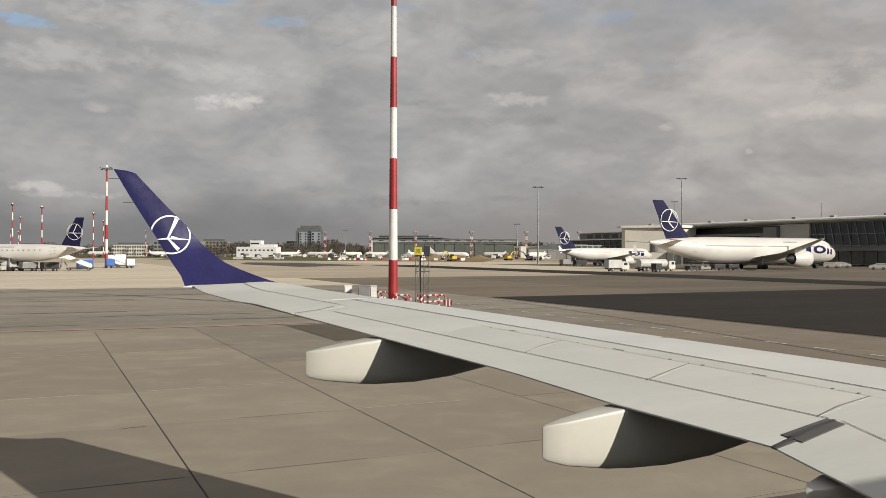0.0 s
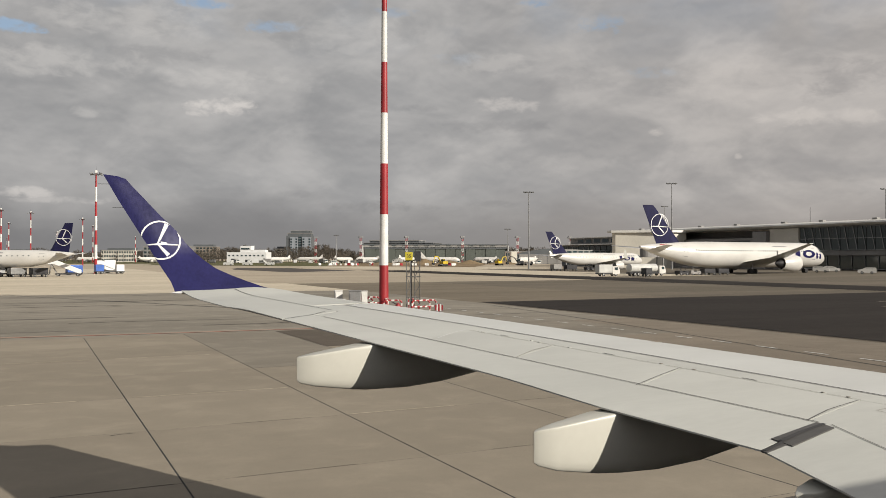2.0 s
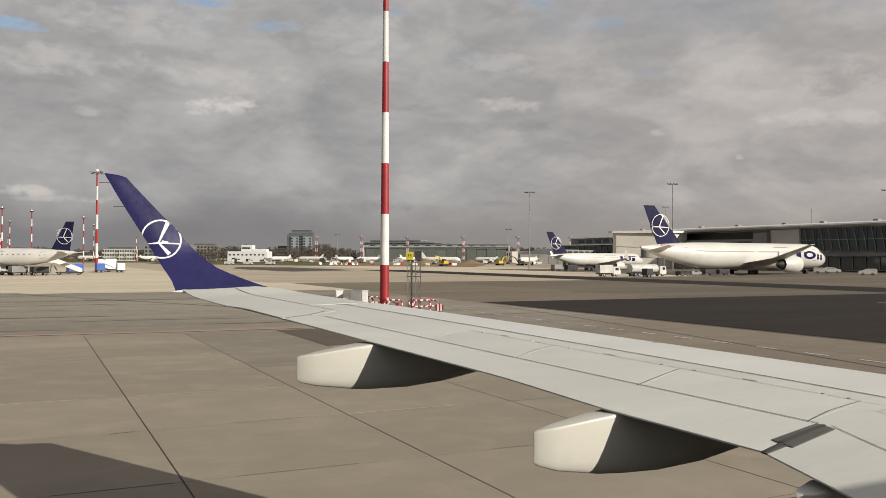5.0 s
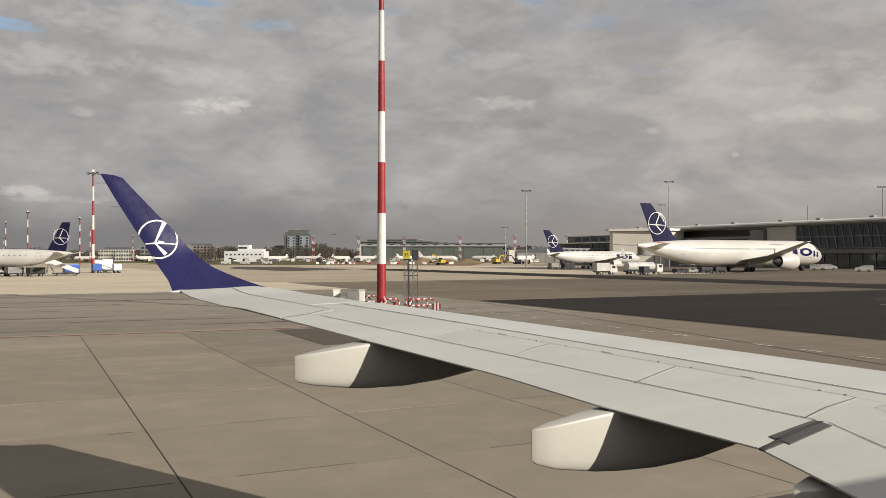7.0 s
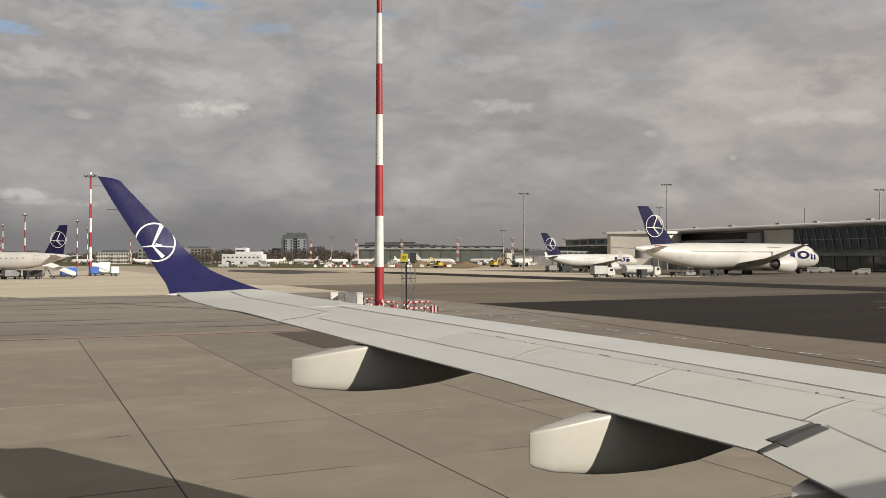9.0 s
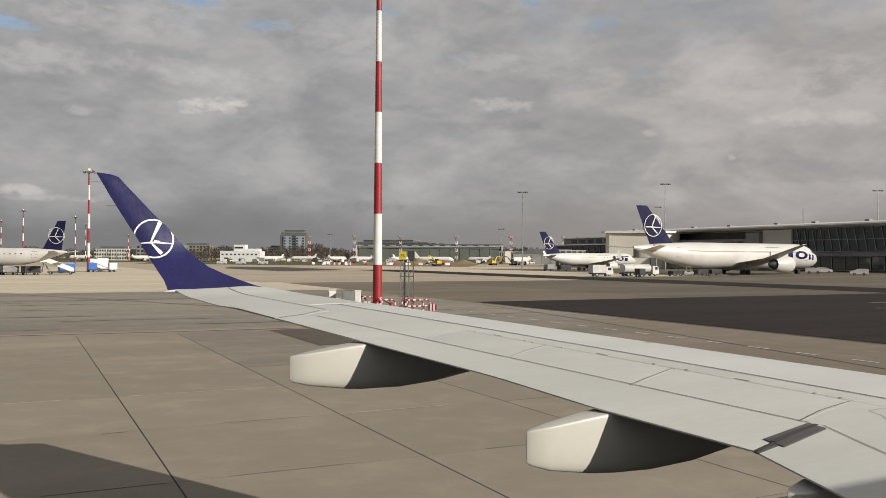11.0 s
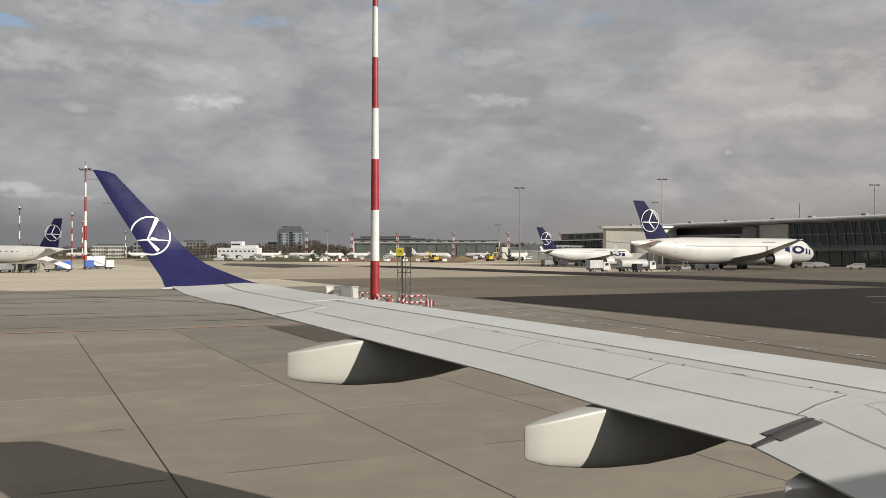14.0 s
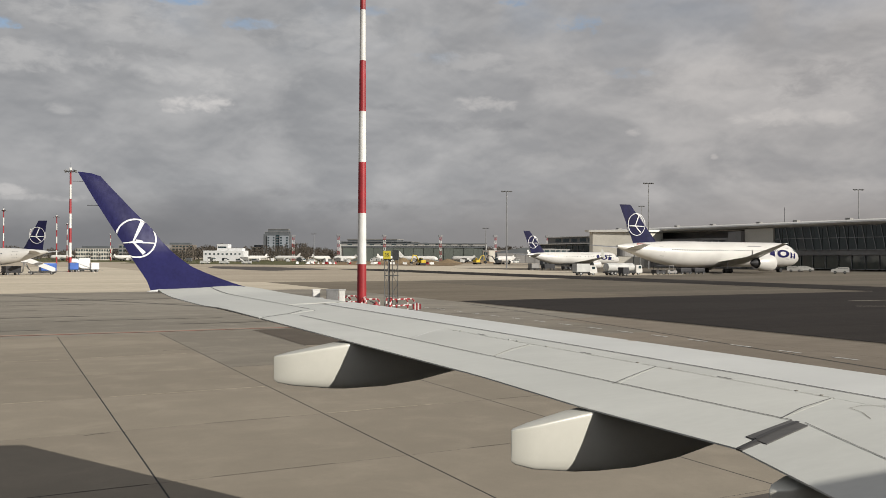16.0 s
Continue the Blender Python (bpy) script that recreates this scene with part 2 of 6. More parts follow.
M = {
    "wing": paint("wing_grey_paint", (0.448, 0.452, 0.424), 0.42, dirt=0.06, scale=0.8, stretch=(0.5, 2.0, 1)),
    "wing_slat": paint("slat_pale_grey_paint", (0.500, 0.506, 0.488), 0.38, dirt=0.05, scale=0.9, stretch=(0.5, 2.0, 1)),
    "spoiler": paint("spoiler_warm_grey_paint", (0.449, 0.452, 0.423), 0.43, dirt=0.06, scale=0.7, stretch=(0.5, 2.0, 1)),
    "wing_dark": paint("wing_gap_grey", (0.084, 0.084, 0.084), 0.7, dirt=0.1),
    "seal": paint("rubber_seal", (0.075, 0.072, 0.070), 0.7, dirt=0.2, stretch=(0.4, 3, 1)),
    "stain": paint("brown_fluid_stain", (0.277, 0.227, 0.176), 0.6, dirt=0.25, scale=6.0),
    "seam_grey": paint("faded_sealant", (0.210, 0.197, 0.168), 0.7, dirt=0.2),
    "pod": paint("fairing_cream_paint", (0.470, 0.459, 0.410), 0.38, dirt=0.035, scale=0.8, coat=0.1),
    # navy streaks: smudges and scratches, with streaky sky reflection put into the colour
    "navy": paint("navy_paint", (0.0165, 0.016, 0.069), 0.22, dirt=0.17, scale=1.8, spec=0.30, stretch=(1, 1, 0.4)),
    "fin_navy": paint("dark_navy_fin_paint", (0.011, 0.011, 0.044), 0.30, dirt=0.18, spec=0.3),
    "white": paint("white_aircraft_paint", (0.521, 0.508, 0.483), 0.35, dirt=0.06, scale=0.3, coat=0.15),
    "mark": paint("white_marking", (0.605, 0.605, 0.605), 0.5, dirt=0.04),
    "red": paint("red_paint", (0.277, 0.015, 0.020), 0.5, dirt=0.14),
    "signal_white": paint("chalky_white_paint", (0.605, 0.596, 0.571), 0.55, dirt=0.10),
    "steel": paint("galvanised_steel", (0.277, 0.277, 0.277), 0.5, 0.6, dirt=0.15),
    "dark": paint("dark_metal", (0.038, 0.038, 0.042), 0.5, 0.3, dirt=0.2),
    "tyre": paint("black_rubber", (0.018, 0.018, 0.018), 0.85, dirt=0.2),
    "blue": paint("blue_vehicle_paint", (0.017, 0.084, 0.353), 0.4, dirt=0.12),
    "yellow": paint("yellow_equipment_paint", (0.521, 0.370, 0.025), 0.5, dirt=0.16),
    "sign": paint("yellow_sign_face", (0.420, 0.353, 0.025), 0.5, dirt=0.06),
    "lamp": paint("grey_floodlight_housing", (0.134, 0.134, 0.134), 0.5, 0.3, dirt=0.15),
    "box": paint("light_grey_cabinet", (0.437, 0.437, 0.420), 0.5, dirt=0.10),
    "glass": glass_mat("dark_window_glass"),
    "facade_glass": glass_mat("green_tinted_facade_glass", (0.030, 0.040, 0.038)),
    "roof": paint("pale_metal_roof", (0.655, 0.638, 0.596), 0.45, 0.0, dirt=0.08, scale=0.1),
    "wall_pale": paint("pale_concrete_wall", (0.571, 0.542, 0.475), 0.8, dirt=0.08, scale=0.15, spread=0.05),
    "wall_grey": paint("grey_cladding", (0.210, 0.204, 0.196), 0.7, dirt=0.12, scale=0.15, spread=0.05),
    "hangar": paint("green_grey_sheeting", (0.080, 0.092, 0.081), 0.7, dirt=0.10, scale=0.2, spread=0.10),
    "hotel": paint("slate_cladding", (0.084, 0.092, 0.099), 0.6, dirt=0.10, scale=0.2),
    "pale_slate": paint("pale_blue_grey_cladding", (0.215, 0.236, 0.262), 0.7, dirt=0.08, scale=0.2),
    "brick": paint("brown_facade", (0.202, 0.168, 0.139), 0.8, dirt=0.15, scale=0.2),
    "tree": paint("bare_winter_twigs", (0.075, 0.062, 0.048), 0.95, dirt=0.2, scale=0.3, spread=0.15),
    "soil": pavement_mat("dug_sandy_soil", (0.218, 0.160, 0.097), (0.126, 0.092, 0.059)),
    "grass": pavement_mat("dull_winter_grass", (0.097, 0.097, 0.046), (0.126, 0.101, 0.050), rough=0.95),
    "ground": pavement_mat("sunlit_tan_apron_concrete", (0.390, 0.336, 0.262), (0.300, 0.255, 0.195), 0.24, (0.35, 2.2, 1)),
    "ground_pale": pavement_mat("pale_cream_apron_concrete", (0.500, 0.440, 0.346), (0.420, 0.366, 0.282), 0.22, (0.35, 2.2, 1)),
    "asphalt": pavement_mat("grey_brown_asphalt", (0.094, 0.083, 0.076), (0.076, 0.068, 0.062), 0.22, (0.4, 1.4, 1)),
    "asphalt_new": pavement_mat("fresh_dark_asphalt", (0.027, 0.0228, 0.0202), (0.034, 0.0285, 0.0245), 0.30, (0.3, 2.0, 1)),
    "slab": pavement_mat("grey_concrete_slab", (0.449, 0.372, 0.267), (0.361, 0.298, 0.215), 0.20, spread=0.08),
    "slab_dark": pavement_mat("dull_grey_slab", (0.290, 0.244, 0.186), (0.244, 0.205, 0.158), 0.20, spread=0.06),
    "slab_grey": pavement_mat("warm_grey_concrete_slab", (0.252, 0.220, 0.175), (0.214, 0.186, 0.148), 0.16, (0.6, 1.6, 1), spread=0.05, blotch=0.45),
    "slab_mid": pavement_mat("grey_worn_concrete_slab", (0.231, 0.210, 0.176), (0.172, 0.155, 0.128), 0.30, (0.22, 2.6, 1), spread=0.04, blotch=0.7),
    "worn_band": pavement_mat("pinkish_worn_band", (0.302, 0.244, 0.197), (0.252, 0.210, 0.168), 0.2),
    "slab_pale": pavement_mat("pale_concrete_slab", (0.449, 0.395, 0.307), (0.378, 0.326, 0.250), 0.15, spread=0.06),
    "slab_tan": pavement_mat("ochre_stained_slab", (0.454, 0.312, 0.158), (0.428, 0.340, 0.227), 0.30, spread=0.08, blotch=0.95),
    "patch": pavement_mat("brown_asphalt_patch", (0.108, 0.091, 0.074), (0.088, 0.076, 0.063), 0.25),
    "slab_ochre": pavement_mat("dull_ochre_slab", (0.311, 0.231, 0.139), (0.260, 0.214, 0.155), 0.30, spread=0.08, blotch=0.9),
    "slab_worn": pavement_mat("worn_grey_slab", (0.223, 0.200, 0.165), (0.160, 0.143, 0.119), 0.32, (0.3, 2.0, 1), spread=0.12),
    "slab_brown": pavement_mat("brown_grey_concrete_slab", (0.192, 0.164, 0.131), (0.160, 0.137, 0.110), 0.18, (0.6, 1.6, 1), spread=0.05, blotch=0.5),
    "slab_far": pavement_mat("grey_brown_far_concrete", (0.146, 0.126, 0.099), (0.110, 0.095, 0.075), 0.30, (0.35, 2.2, 1)),
    "apron_brown": pavement_mat("dull_tan_concrete", (0.172, 0.146, 0.111), (0.128, 0.108, 0.083), 0.30, (0.35, 2.2, 1)),
    "tyre_mark": paint("rubbed_tyre_black", (0.120, 0.107, 0.090), 0.9, dirt=0.3, scale=2.0),
    "joint": paint("black_joint_filler", (0.025, 0.024, 0.022), 0.9, dirt=0.2),
    "yline": paint("worn_yellow_marking", (0.504, 0.361, 0.059), 0.75, dirt=0.10, scale=1.5),
    "wline": paint("worn_white_marking", (0.504, 0.496, 0.470), 0.8, dirt=0.14, scale=1.5),
    "rline": paint("faded_red_marking", (0.302, 0.109, 0.071), 0.8, dirt=0.18, scale=1.5),
    "black": paint("black_marking", (0.038, 0.037, 0.039), 0.85, dirt=0.14),
    "fan": paint("dark_fan", (0.025, 0.025, 0.027), 0.4, 0.5, dirt=0.2),
}


# ---------------------------------------------------------------- mesh helpers
def part(name, bm, material, parent=None, label="", smooth=False):
    """One mesh object, under a thing or a part."""
    me = bpy.data.meshes.new(name)
    bm.normal_update()
    bm.to_mesh(me)
    bm.free()
    for m in material if isinstance(material, (list, tuple)) else [material]:
        me.materials.append(M[m])
    if smooth:
        me.polygons.foreach_set("use_smooth", [True] * len(me.polygons))
        me.set_sharp_from_angle(angle=radians(35))
    ob = new(name, me)
    if parent is not None:
        ob.parent = parent
    if label:
        tagged(ob, label)
    return ob


def thing(name, m, label, category, group="", kind=""):
    ob = new(name)
    ob.empty_display_size = 0.5
    ob.matrix_world = m
    return tagged(ob, label, category, group, kind)


def box(bm, cx, cy, cz, sx, sy, sz, bevel=0.0, rot=None, mat=0):
    """A box, optionally bevelled, centred at c."""
    r = bmesh.ops.create_cube(bm, size=1.0)
    vs = r["verts"]
    bmesh.ops.scale(bm, vec=(sx, sy, sz), verts=vs)
    if bevel:
        es = list({e for v in vs for e in v.link_edges})
        o = bmesh.ops.bevel(bm, geom=es, offset=bevel, segments=2, affect="EDGES", profile=0.6)
        vs = list({v for f in o["faces"] for v in f.verts} | {v for v in vs if v.is_valid})
    if rot is not None:
        bmesh.ops.rotate(bm, cent=(0, 0, 0), matrix=rot, verts=vs)
    bmesh.ops.translate(bm, vec=(cx, cy, cz), verts=vs)
    if mat:
        for f in {f for v in vs for f in v.link_faces}:
            f.material_index = mat
    return vs


def loft(bm, rings, close=True, cap=True, mat=0):
    """Skin through rings of equal length; rings are lists of points."""
    vr = [[bm.verts.new(p) for p in r] for r in rings]
    n = len(vr[0])
    fs = []
    for a, b in zip(vr, vr[1:]):
        for i in range(n if close else n - 1):
            j = (i + 1) % n
            fs.append(bm.faces.new((a[i], a[j], b[j], b[i])))
    if cap:
        fs.append(bm.faces.new(vr[0][::-1]))
        fs.append(bm.faces.new(vr[-1]))
    for f in fs:
        f.material_index = mat
    return vr


def fixed(bm):
    bmesh.ops.recalc_face_normals(bm, faces=bm.faces)
    return bm


def tube(bm, points, radius, n=10, bands=None, mat=0):
    """A round bar along points; bands gives a material index for each stretch."""
    pts = [Vector(p) for p in points]
    rings = []
    side = None
    for i, p in enumerate(pts):
        d = (pts[min(i + 1, len(pts) - 1)] - pts[max(i - 1, 0)]).normalized()
        if side is None:
            side = d.cross(Vector((0, 0, 1)) if abs(d.z) < 0.9 else Vector((1, 0, 0))).normalized()
        side = (side - d * side.dot(d)).normalized()
        up = d.cross(side)
        r = radius[i] if isinstance(radius, (list, tuple)) else radius
        rings.append([p + side * r * math.cos(2 * math.pi * k / n) + up * r * math.sin(2 * math.pi * k / n) for k in range(n)])
    start = len(bm.faces)
    loft(bm, rings, mat=mat)
    if bands:
        bm.faces.ensure_lookup_table()
        for s, b in enumerate(bands):
            for k in range(n):
                bm.faces[start + s * n + k].material_index = b
    return bm


def lathe(bm, profile, n=20, axis="x", at=(0, 0, 0), mat=0, cap=True):
    """Turned body: profile rows of (place on the axis, radius)."""
    rings = []
    for a, r in profile:
        ring = []
        for k in range(n):
            c, s = r * math.cos(2 * math.pi * k / n), r * math.sin(2 * math.pi * k / n)
            p = {"x": (a, c, s), "y": (c, a, s), "z": (c, s, a)}[axis]
            ring.append((p[0] + at[0], p[1] + at[1], p[2] + at[2]))
        rings.append(ring)
    loft(bm, rings, cap=cap, mat=mat)
    return bm


def flat(bm, pts, z, thick=0.004):
    """A thin flat plate with the outline pts."""
    top = [bm.verts.new((x, y, z + thick)) for x, y in pts]
    bot = [bm.verts.new((x, y, z)) for x, y in pts]
    bm.faces.new(top)
    n = len(pts)
    for i in range(n):
        j = (i + 1) % n
        bm.faces.new((bot[i], bot[j], top[j], top[i]))
    return bm


def strip(pts, width):
    """Outline of a line of that width along pts."""
    left, right = [], []
    for i, p in enumerate(pts):
        a, b = Vector(pts[max(i - 1, 0)]), Vector(pts[min(i + 1, len(pts) - 1)])
        d = (b - a).normalized()
        nrm = Vector((-d.y, d.x)) * width / 2
        left.append(tuple(Vector(p) + nrm))
        right.append(tuple(Vector(p) - nrm))
    return left, right


def marking(name, pts, width, material, label, z=0.014, group=""):
    """A painted line on the pavement, along pts."""
    bm = bmesh.new()
    l, r = strip(pts, width)
    lv = [bm.verts.new((*p, z)) for p in l]
    rv = [bm.verts.new((*p, z)) for p in r]
    for i in range(len(pts) - 1):
        bm.faces.new((rv[i], rv[i + 1], lv[i + 1], lv[i]))
    ob = part(name, bm, material)
    return tagged(ob, label, "marking", group, "structure")


# ---------------------------------------------------------------- ground
def ground_sheet(name, x0, x1, y0, y1, z, material, label, nx=1, ny=1):
    bm = bmesh.new()
    rows = [[bm.verts.new((x0 + (x1 - x0) * i / nx, y0 + (y1 - y0) * j / ny, z)) for i in range(nx + 1)] for j in range(ny + 1)]
    for j in range(ny):
        for i in range(nx):
            bm.faces.new((rows[j][i], rows[j][i + 1], rows[j + 1][i + 1], rows[j + 1][i]))
    return tagged(part(name, bm, material), label, name.split("_")[-1], kind="structure")


ground_sheet("ground", -4500, 4500, -4500, 4500, -0.03, "ground", "worn tan-grey concrete apron reaching the horizon", 30, 30)

taxiway = ground_sheet("asphalt_taxiway", -160, -0.55, -120, 400, 0.003, "asphalt", "grey-brown asphalt taxiway beside the concrete apron", 4, 1800)
for v in taxiway.data.vertices:
    if v.co.x > -0.6:
        v.co.x -= 0.013 * max(0.0, v.co.y - 45)
        v.co.x += 0.025 * noise.noise(Vector((v.co.y * 2.3, 0, 0))) + 0.05 * noise.noise(Vector((v.co.y * 0.35, 7, 0)))
inner = ground_sheet("asphalt_taxiway", -0.4, 160, -120, 9.46, 0.003, "asphalt", "dark grey-brown asphalt taxiway under the aircraft", 1200, 4)
for v in inner.data.vertices:
    if v.co.y > 9.4:
        v.co.y += 0.02 * noise.noise(Vector((v.co.x * 2.1, 3, 0))) + 0.02 * noise.noise(Vector((v.co.x * 0.3, 9, 0)))
ground_sheet("asphalt_apron", 53.4, 236, -60, 62, 0.004, "asphalt_new", "fresh dark asphalt area in front of the terminal", 8, 8)
ground_sheet("asphalt_road", 105, 119, 62, 230, 0.002, "asphalt_new", "dark asphalt service road across the apron", 2, 12)
ground_sheet("concrete_apron", 52.82, 53.39, 8, 62, -0.012, "slab_far", "grey-brown worn concrete strip beside dark asphalt", 1, 4)
ground_sheet("concrete_apron", 52.82, 74, 62, 118, -0.012, "apron_brown", "dull tan concrete apron before the terminal road", 4, 8)
ground_sheet("concrete_apron", 74.01, 105, 62, 118, -0.012, "slab_far", "grey-brown worn concrete apron", 4, 8)
ground_sheet("concrete_apron", 119, 150, 62, 138, -0.012, "slab_far", "grey-brown worn concrete apron before the terminal", 4, 8)
ground_sheet("concrete_apron", 150.01, 241, 62, 250, -0.012, "slab_far", "grey-brown worn concrete apron before the terminal", 4, 8)
ground_sheet("concrete_apron", 119, 150, 138.01, 345, -0.012, "ground_pale", "pale cream concrete apron behind the service road", 4, 8)
ground_sheet("concrete_apron", 150.01, 190, 250.01, 300, -0.012, "ground_pale", "pale cream concrete apron beside the jet stands", 4, 8)


def field_patch(name, pts, z, material, label):
    """A flat piece of ground with a wavering edge."""
    ring = []
    for (ax, ay), (bx, by) in zip(pts, pts[1:] + pts[:1]):
        for k in range(8):
            x, y = ax + (bx - ax) * k / 8, ay + (by - ay) * k / 8
            ring.append((x + 2.0 * noise.noise(Vector((x * 0.1, y * 0.1, 1))), y + 4.0 * noise.noise(Vector((x * 0.1, y * 0.1, 5)))))
    tagged(part(name, flat(bmesh.new(), ring, z, 0.006), material), label, "ground", kind="structure")


field_patch("grass_strip", [(70, 440), (104, 398), (131, 354), (150, 348), (205, 535), (90, 535)], -0.018, "grass", "dull winter grass strip beside the works")
field_patch("soil_ground", [(133, 350), (163, 338), (180, 302), (330, 560), (300, 600), (206, 535)], -0.016, "soil", "bare dug soil over the works area")
field_patch("asphalt_apron", [(76, 265), (79.3, 213), (91, 221), (104, 231), (103, 294), (86, 309)], -0.014, "asphalt", "dark worn asphalt patch on the tan apron")
ground_sheet("concrete_apron", 0.6, 52.81, 41.82, 92, 0.0, "slab_mid", "grey streaked concrete apron beyond the red line", 6, 8)
tan = ground_sheet("concrete_apron", 0.6, 52.81, 92.01, 118, 0.0, "ground_pale", "pale tan concrete apron before the jet stands", 40, 4)
for v in tan.data.vertices:
    if v.co.y < 93:
        v.co.y -= 1.2 + 1.2 * noise.noise(Vector((v.co.x * 0.35, 2, 0)))
        v.co.z += 0.004
ground_sheet("concrete_apron", 0.6, 50, 118.01, 300, -0.010, "ground_pale", "pale sunlit concrete apron of the jet stands", 4, 8)
ground_sheet("grass_field", -400, 232, 540, 1500, -0.01, "grass", "dull winter grass beyond the apron", 6, 6)
ground_sheet("joint_bed", 0.6, 52.8, 5, 41.8, -0.0016, "joint", "dark filler under the slab joints", 4, 4)

# taxiway lines aft of the wing
marking("taxiway_line", [(-39.5, -60), (-39.5, 180)], 0.30, "yline", "yellow taxiway centre line on asphalt")
marking("taxiway_line", [(-39.2, 62), (-38.6, 48), (-37.2, 37), (-35.0, 28), (-30.9, 19.5), (-22.6, 10.3), (-10, 2.5), (5, -3), (40, -9)], 0.28, "yline", "curved yellow taxi lead-in line on asphalt")
marking("taxiway_line", [(-39.9, 58), (-41, 44), (-44.5, 33), (-51, 24), (-62, 17)], 0.26, "yline", "curved yellow taxi lead-off line on asphalt")
for i in range(14):
    marking("dash", [(-80 + 5.4 * i, 49.0), (-77.4 + 5.4 * i, 49.0)], 0.16, "wline", "short pale dash on asphalt", group="pale dashes across the taxiway")
marking("edge_line", [(-1.2, 340), (1.0, 150), (1.3, 76), (2.7, 67.5), (4.3, 58.6), (6.7, 52.4), (9.5, 47.4), (13.5, 44.2), (19, 43.1), (26.4, 42.5), (34, 42.3), (43.2, 42.0)], 0.16, "rline", "faded red apron boundary line on concrete")
marking("edge_line", [(-2.4, 340), (0.1, 150), (0.5, 82), (1.3, 73)], 0.16, "rline", "faded red apron boundary line on concrete")
marking("pale_band", [(12, 44.9), (19, 43.42), (26.4, 42.82), (34, 42.62), (43.2, 42.3)], 0.42, "worn_band", "pale pinkish worn band beside the red line", 0.006)
for k in range(18):
    yy = 12.4 + 2.45 * k
    marking("road_dash", [(43.75, yy), (43.75, yy + 1.1)], 0.14, "wline", "white service road dash on concrete", group="service road dashes")
    marking("road_dash", [(47.0, yy + 0.5), (47.0, yy + 1.6)], 0.14, "wline", "white service road dash on concrete", group="service road dashes")
marking("slot_drain", [(45.2, 16), (45.7, 19), (48.6, 34.4), (50.9, 49), (52.0, 58)], 0.10, "joint", "dark slot drain line across the concrete", 0.007)
for (ax, ay), (bx, by) in (((77.2, 43.3), (81.0, 41.4)), ((66.6, 31.0), (70.0, 30.6)), ((84, 49.0), (93.0, 47.0))):
    marking("asphalt_scar", [(ax, ay), (bx, by)], 0.55, "slab_worn", "short pale concrete patch in the dark asphalt", 0.010, "asphalt scars")
stand_yellow = [(80.8, 35.3), (86.5, 32.6), (100.0, 35.2), (95.0, 38.0)]
tagged(part("stand_marking", flat(bmesh.new(), stand_yellow, 0.006, 0.004), "yline"), "broad yellow painted panel on the dark asphalt", "marking", kind="structure")


for i, (a, b) in enumerate(((8, 13), (13, 18), (18, 23), (23, 28), (28, 33), (38, 43), (43, 58), (58, 78), (78, 120), (120, 190), (190, 300), (300, 400))):
    edge = ground_sheet("edge_slab", -0.65, 0.59, a + 0.02, b, 0.0, "slab_tan" if i < 3 else "slab_dark" if i < 5 else "slab_pale", "narrow ochre edge slab" if i < 3 else "narrow pale edge slab")
    for v in edge.data.vertices:
        if v.co.x < -0.1:
            v.co.x -= 0.013 * max(0.0, v.co.y - 45)
for ax, ay, bx, by, wd in ((22.6, 23.42, 26.6, 23.42, 0.05), (18.6, 23.42, 21.2, 23.42, 0.06), (26.7, 18.82, 29.5, 18.84, 0.03), (22.9, 32.63, 26.2, 32.63, 0.06), (18.0, 32.62, 21.9, 32.62, 0.05)):
    marking("joint_seal", [(ax, ay), (bx, by)], wd, "slab_pale", "pale sealant strip over a slab joint", 0.004, "joint sealant strips")
for ax, ay, bx, by in ((23.2, 14.21, 25.3, 14.21), (20.4, 14.21, 22.2, 14.21), (28.0, 14.22, 29.6, 14.22), (24.0, 18.81, 25.9, 18.81), (31.1, 18.81, 35.3, 18.81), (26.7, 28.02, 31.0, 28.02)):
    marking("joint_line", [(ax, ay), (bx, by)], 0.015, "joint", "thin dark transverse slab joint", 0.0035, "transverse joints")
ground_sheet("repair_patch", 31.08, 35.3, 33.6, 41.7, 0.007, "patch", "dark asphalt repair patch on the concrete apron", 3, 3)
ground_sheet("repair_patch", -4.8, 0.68, 33.1, 37.9, 0.009, "slab_pale", "pale new concrete repair patch beside the asphalt")
ground_sheet("repair_patch", -4.6, -1.3, 28.6, 31.0, 0.009, "slab_pale", "pale concrete patch round a manhole")
marking("crack_line", [(-0.8, 60.5), (-20, 60.2), (-60, 59.0)], 0.12, "yline", "thin faded yellow line on asphalt")


def manhole(x, y):
    bm = bmesh.new()
    lathe(bm, [(0.0, 0.38), (0.012, 0.38), (0.014, 0.33), (0.008, 0.31), (0.010, 0.02)], 24, "z", (x, y, 0.009))
    tagged(part("manhole_cover", fixed(bm), "dark"), "dark iron manhole cover in a concrete patch", "manhole", kind="structure")


manhole(-3.2, 29.9)
manhole(3.3, 52.0)
manhole(9.0, 44.5)


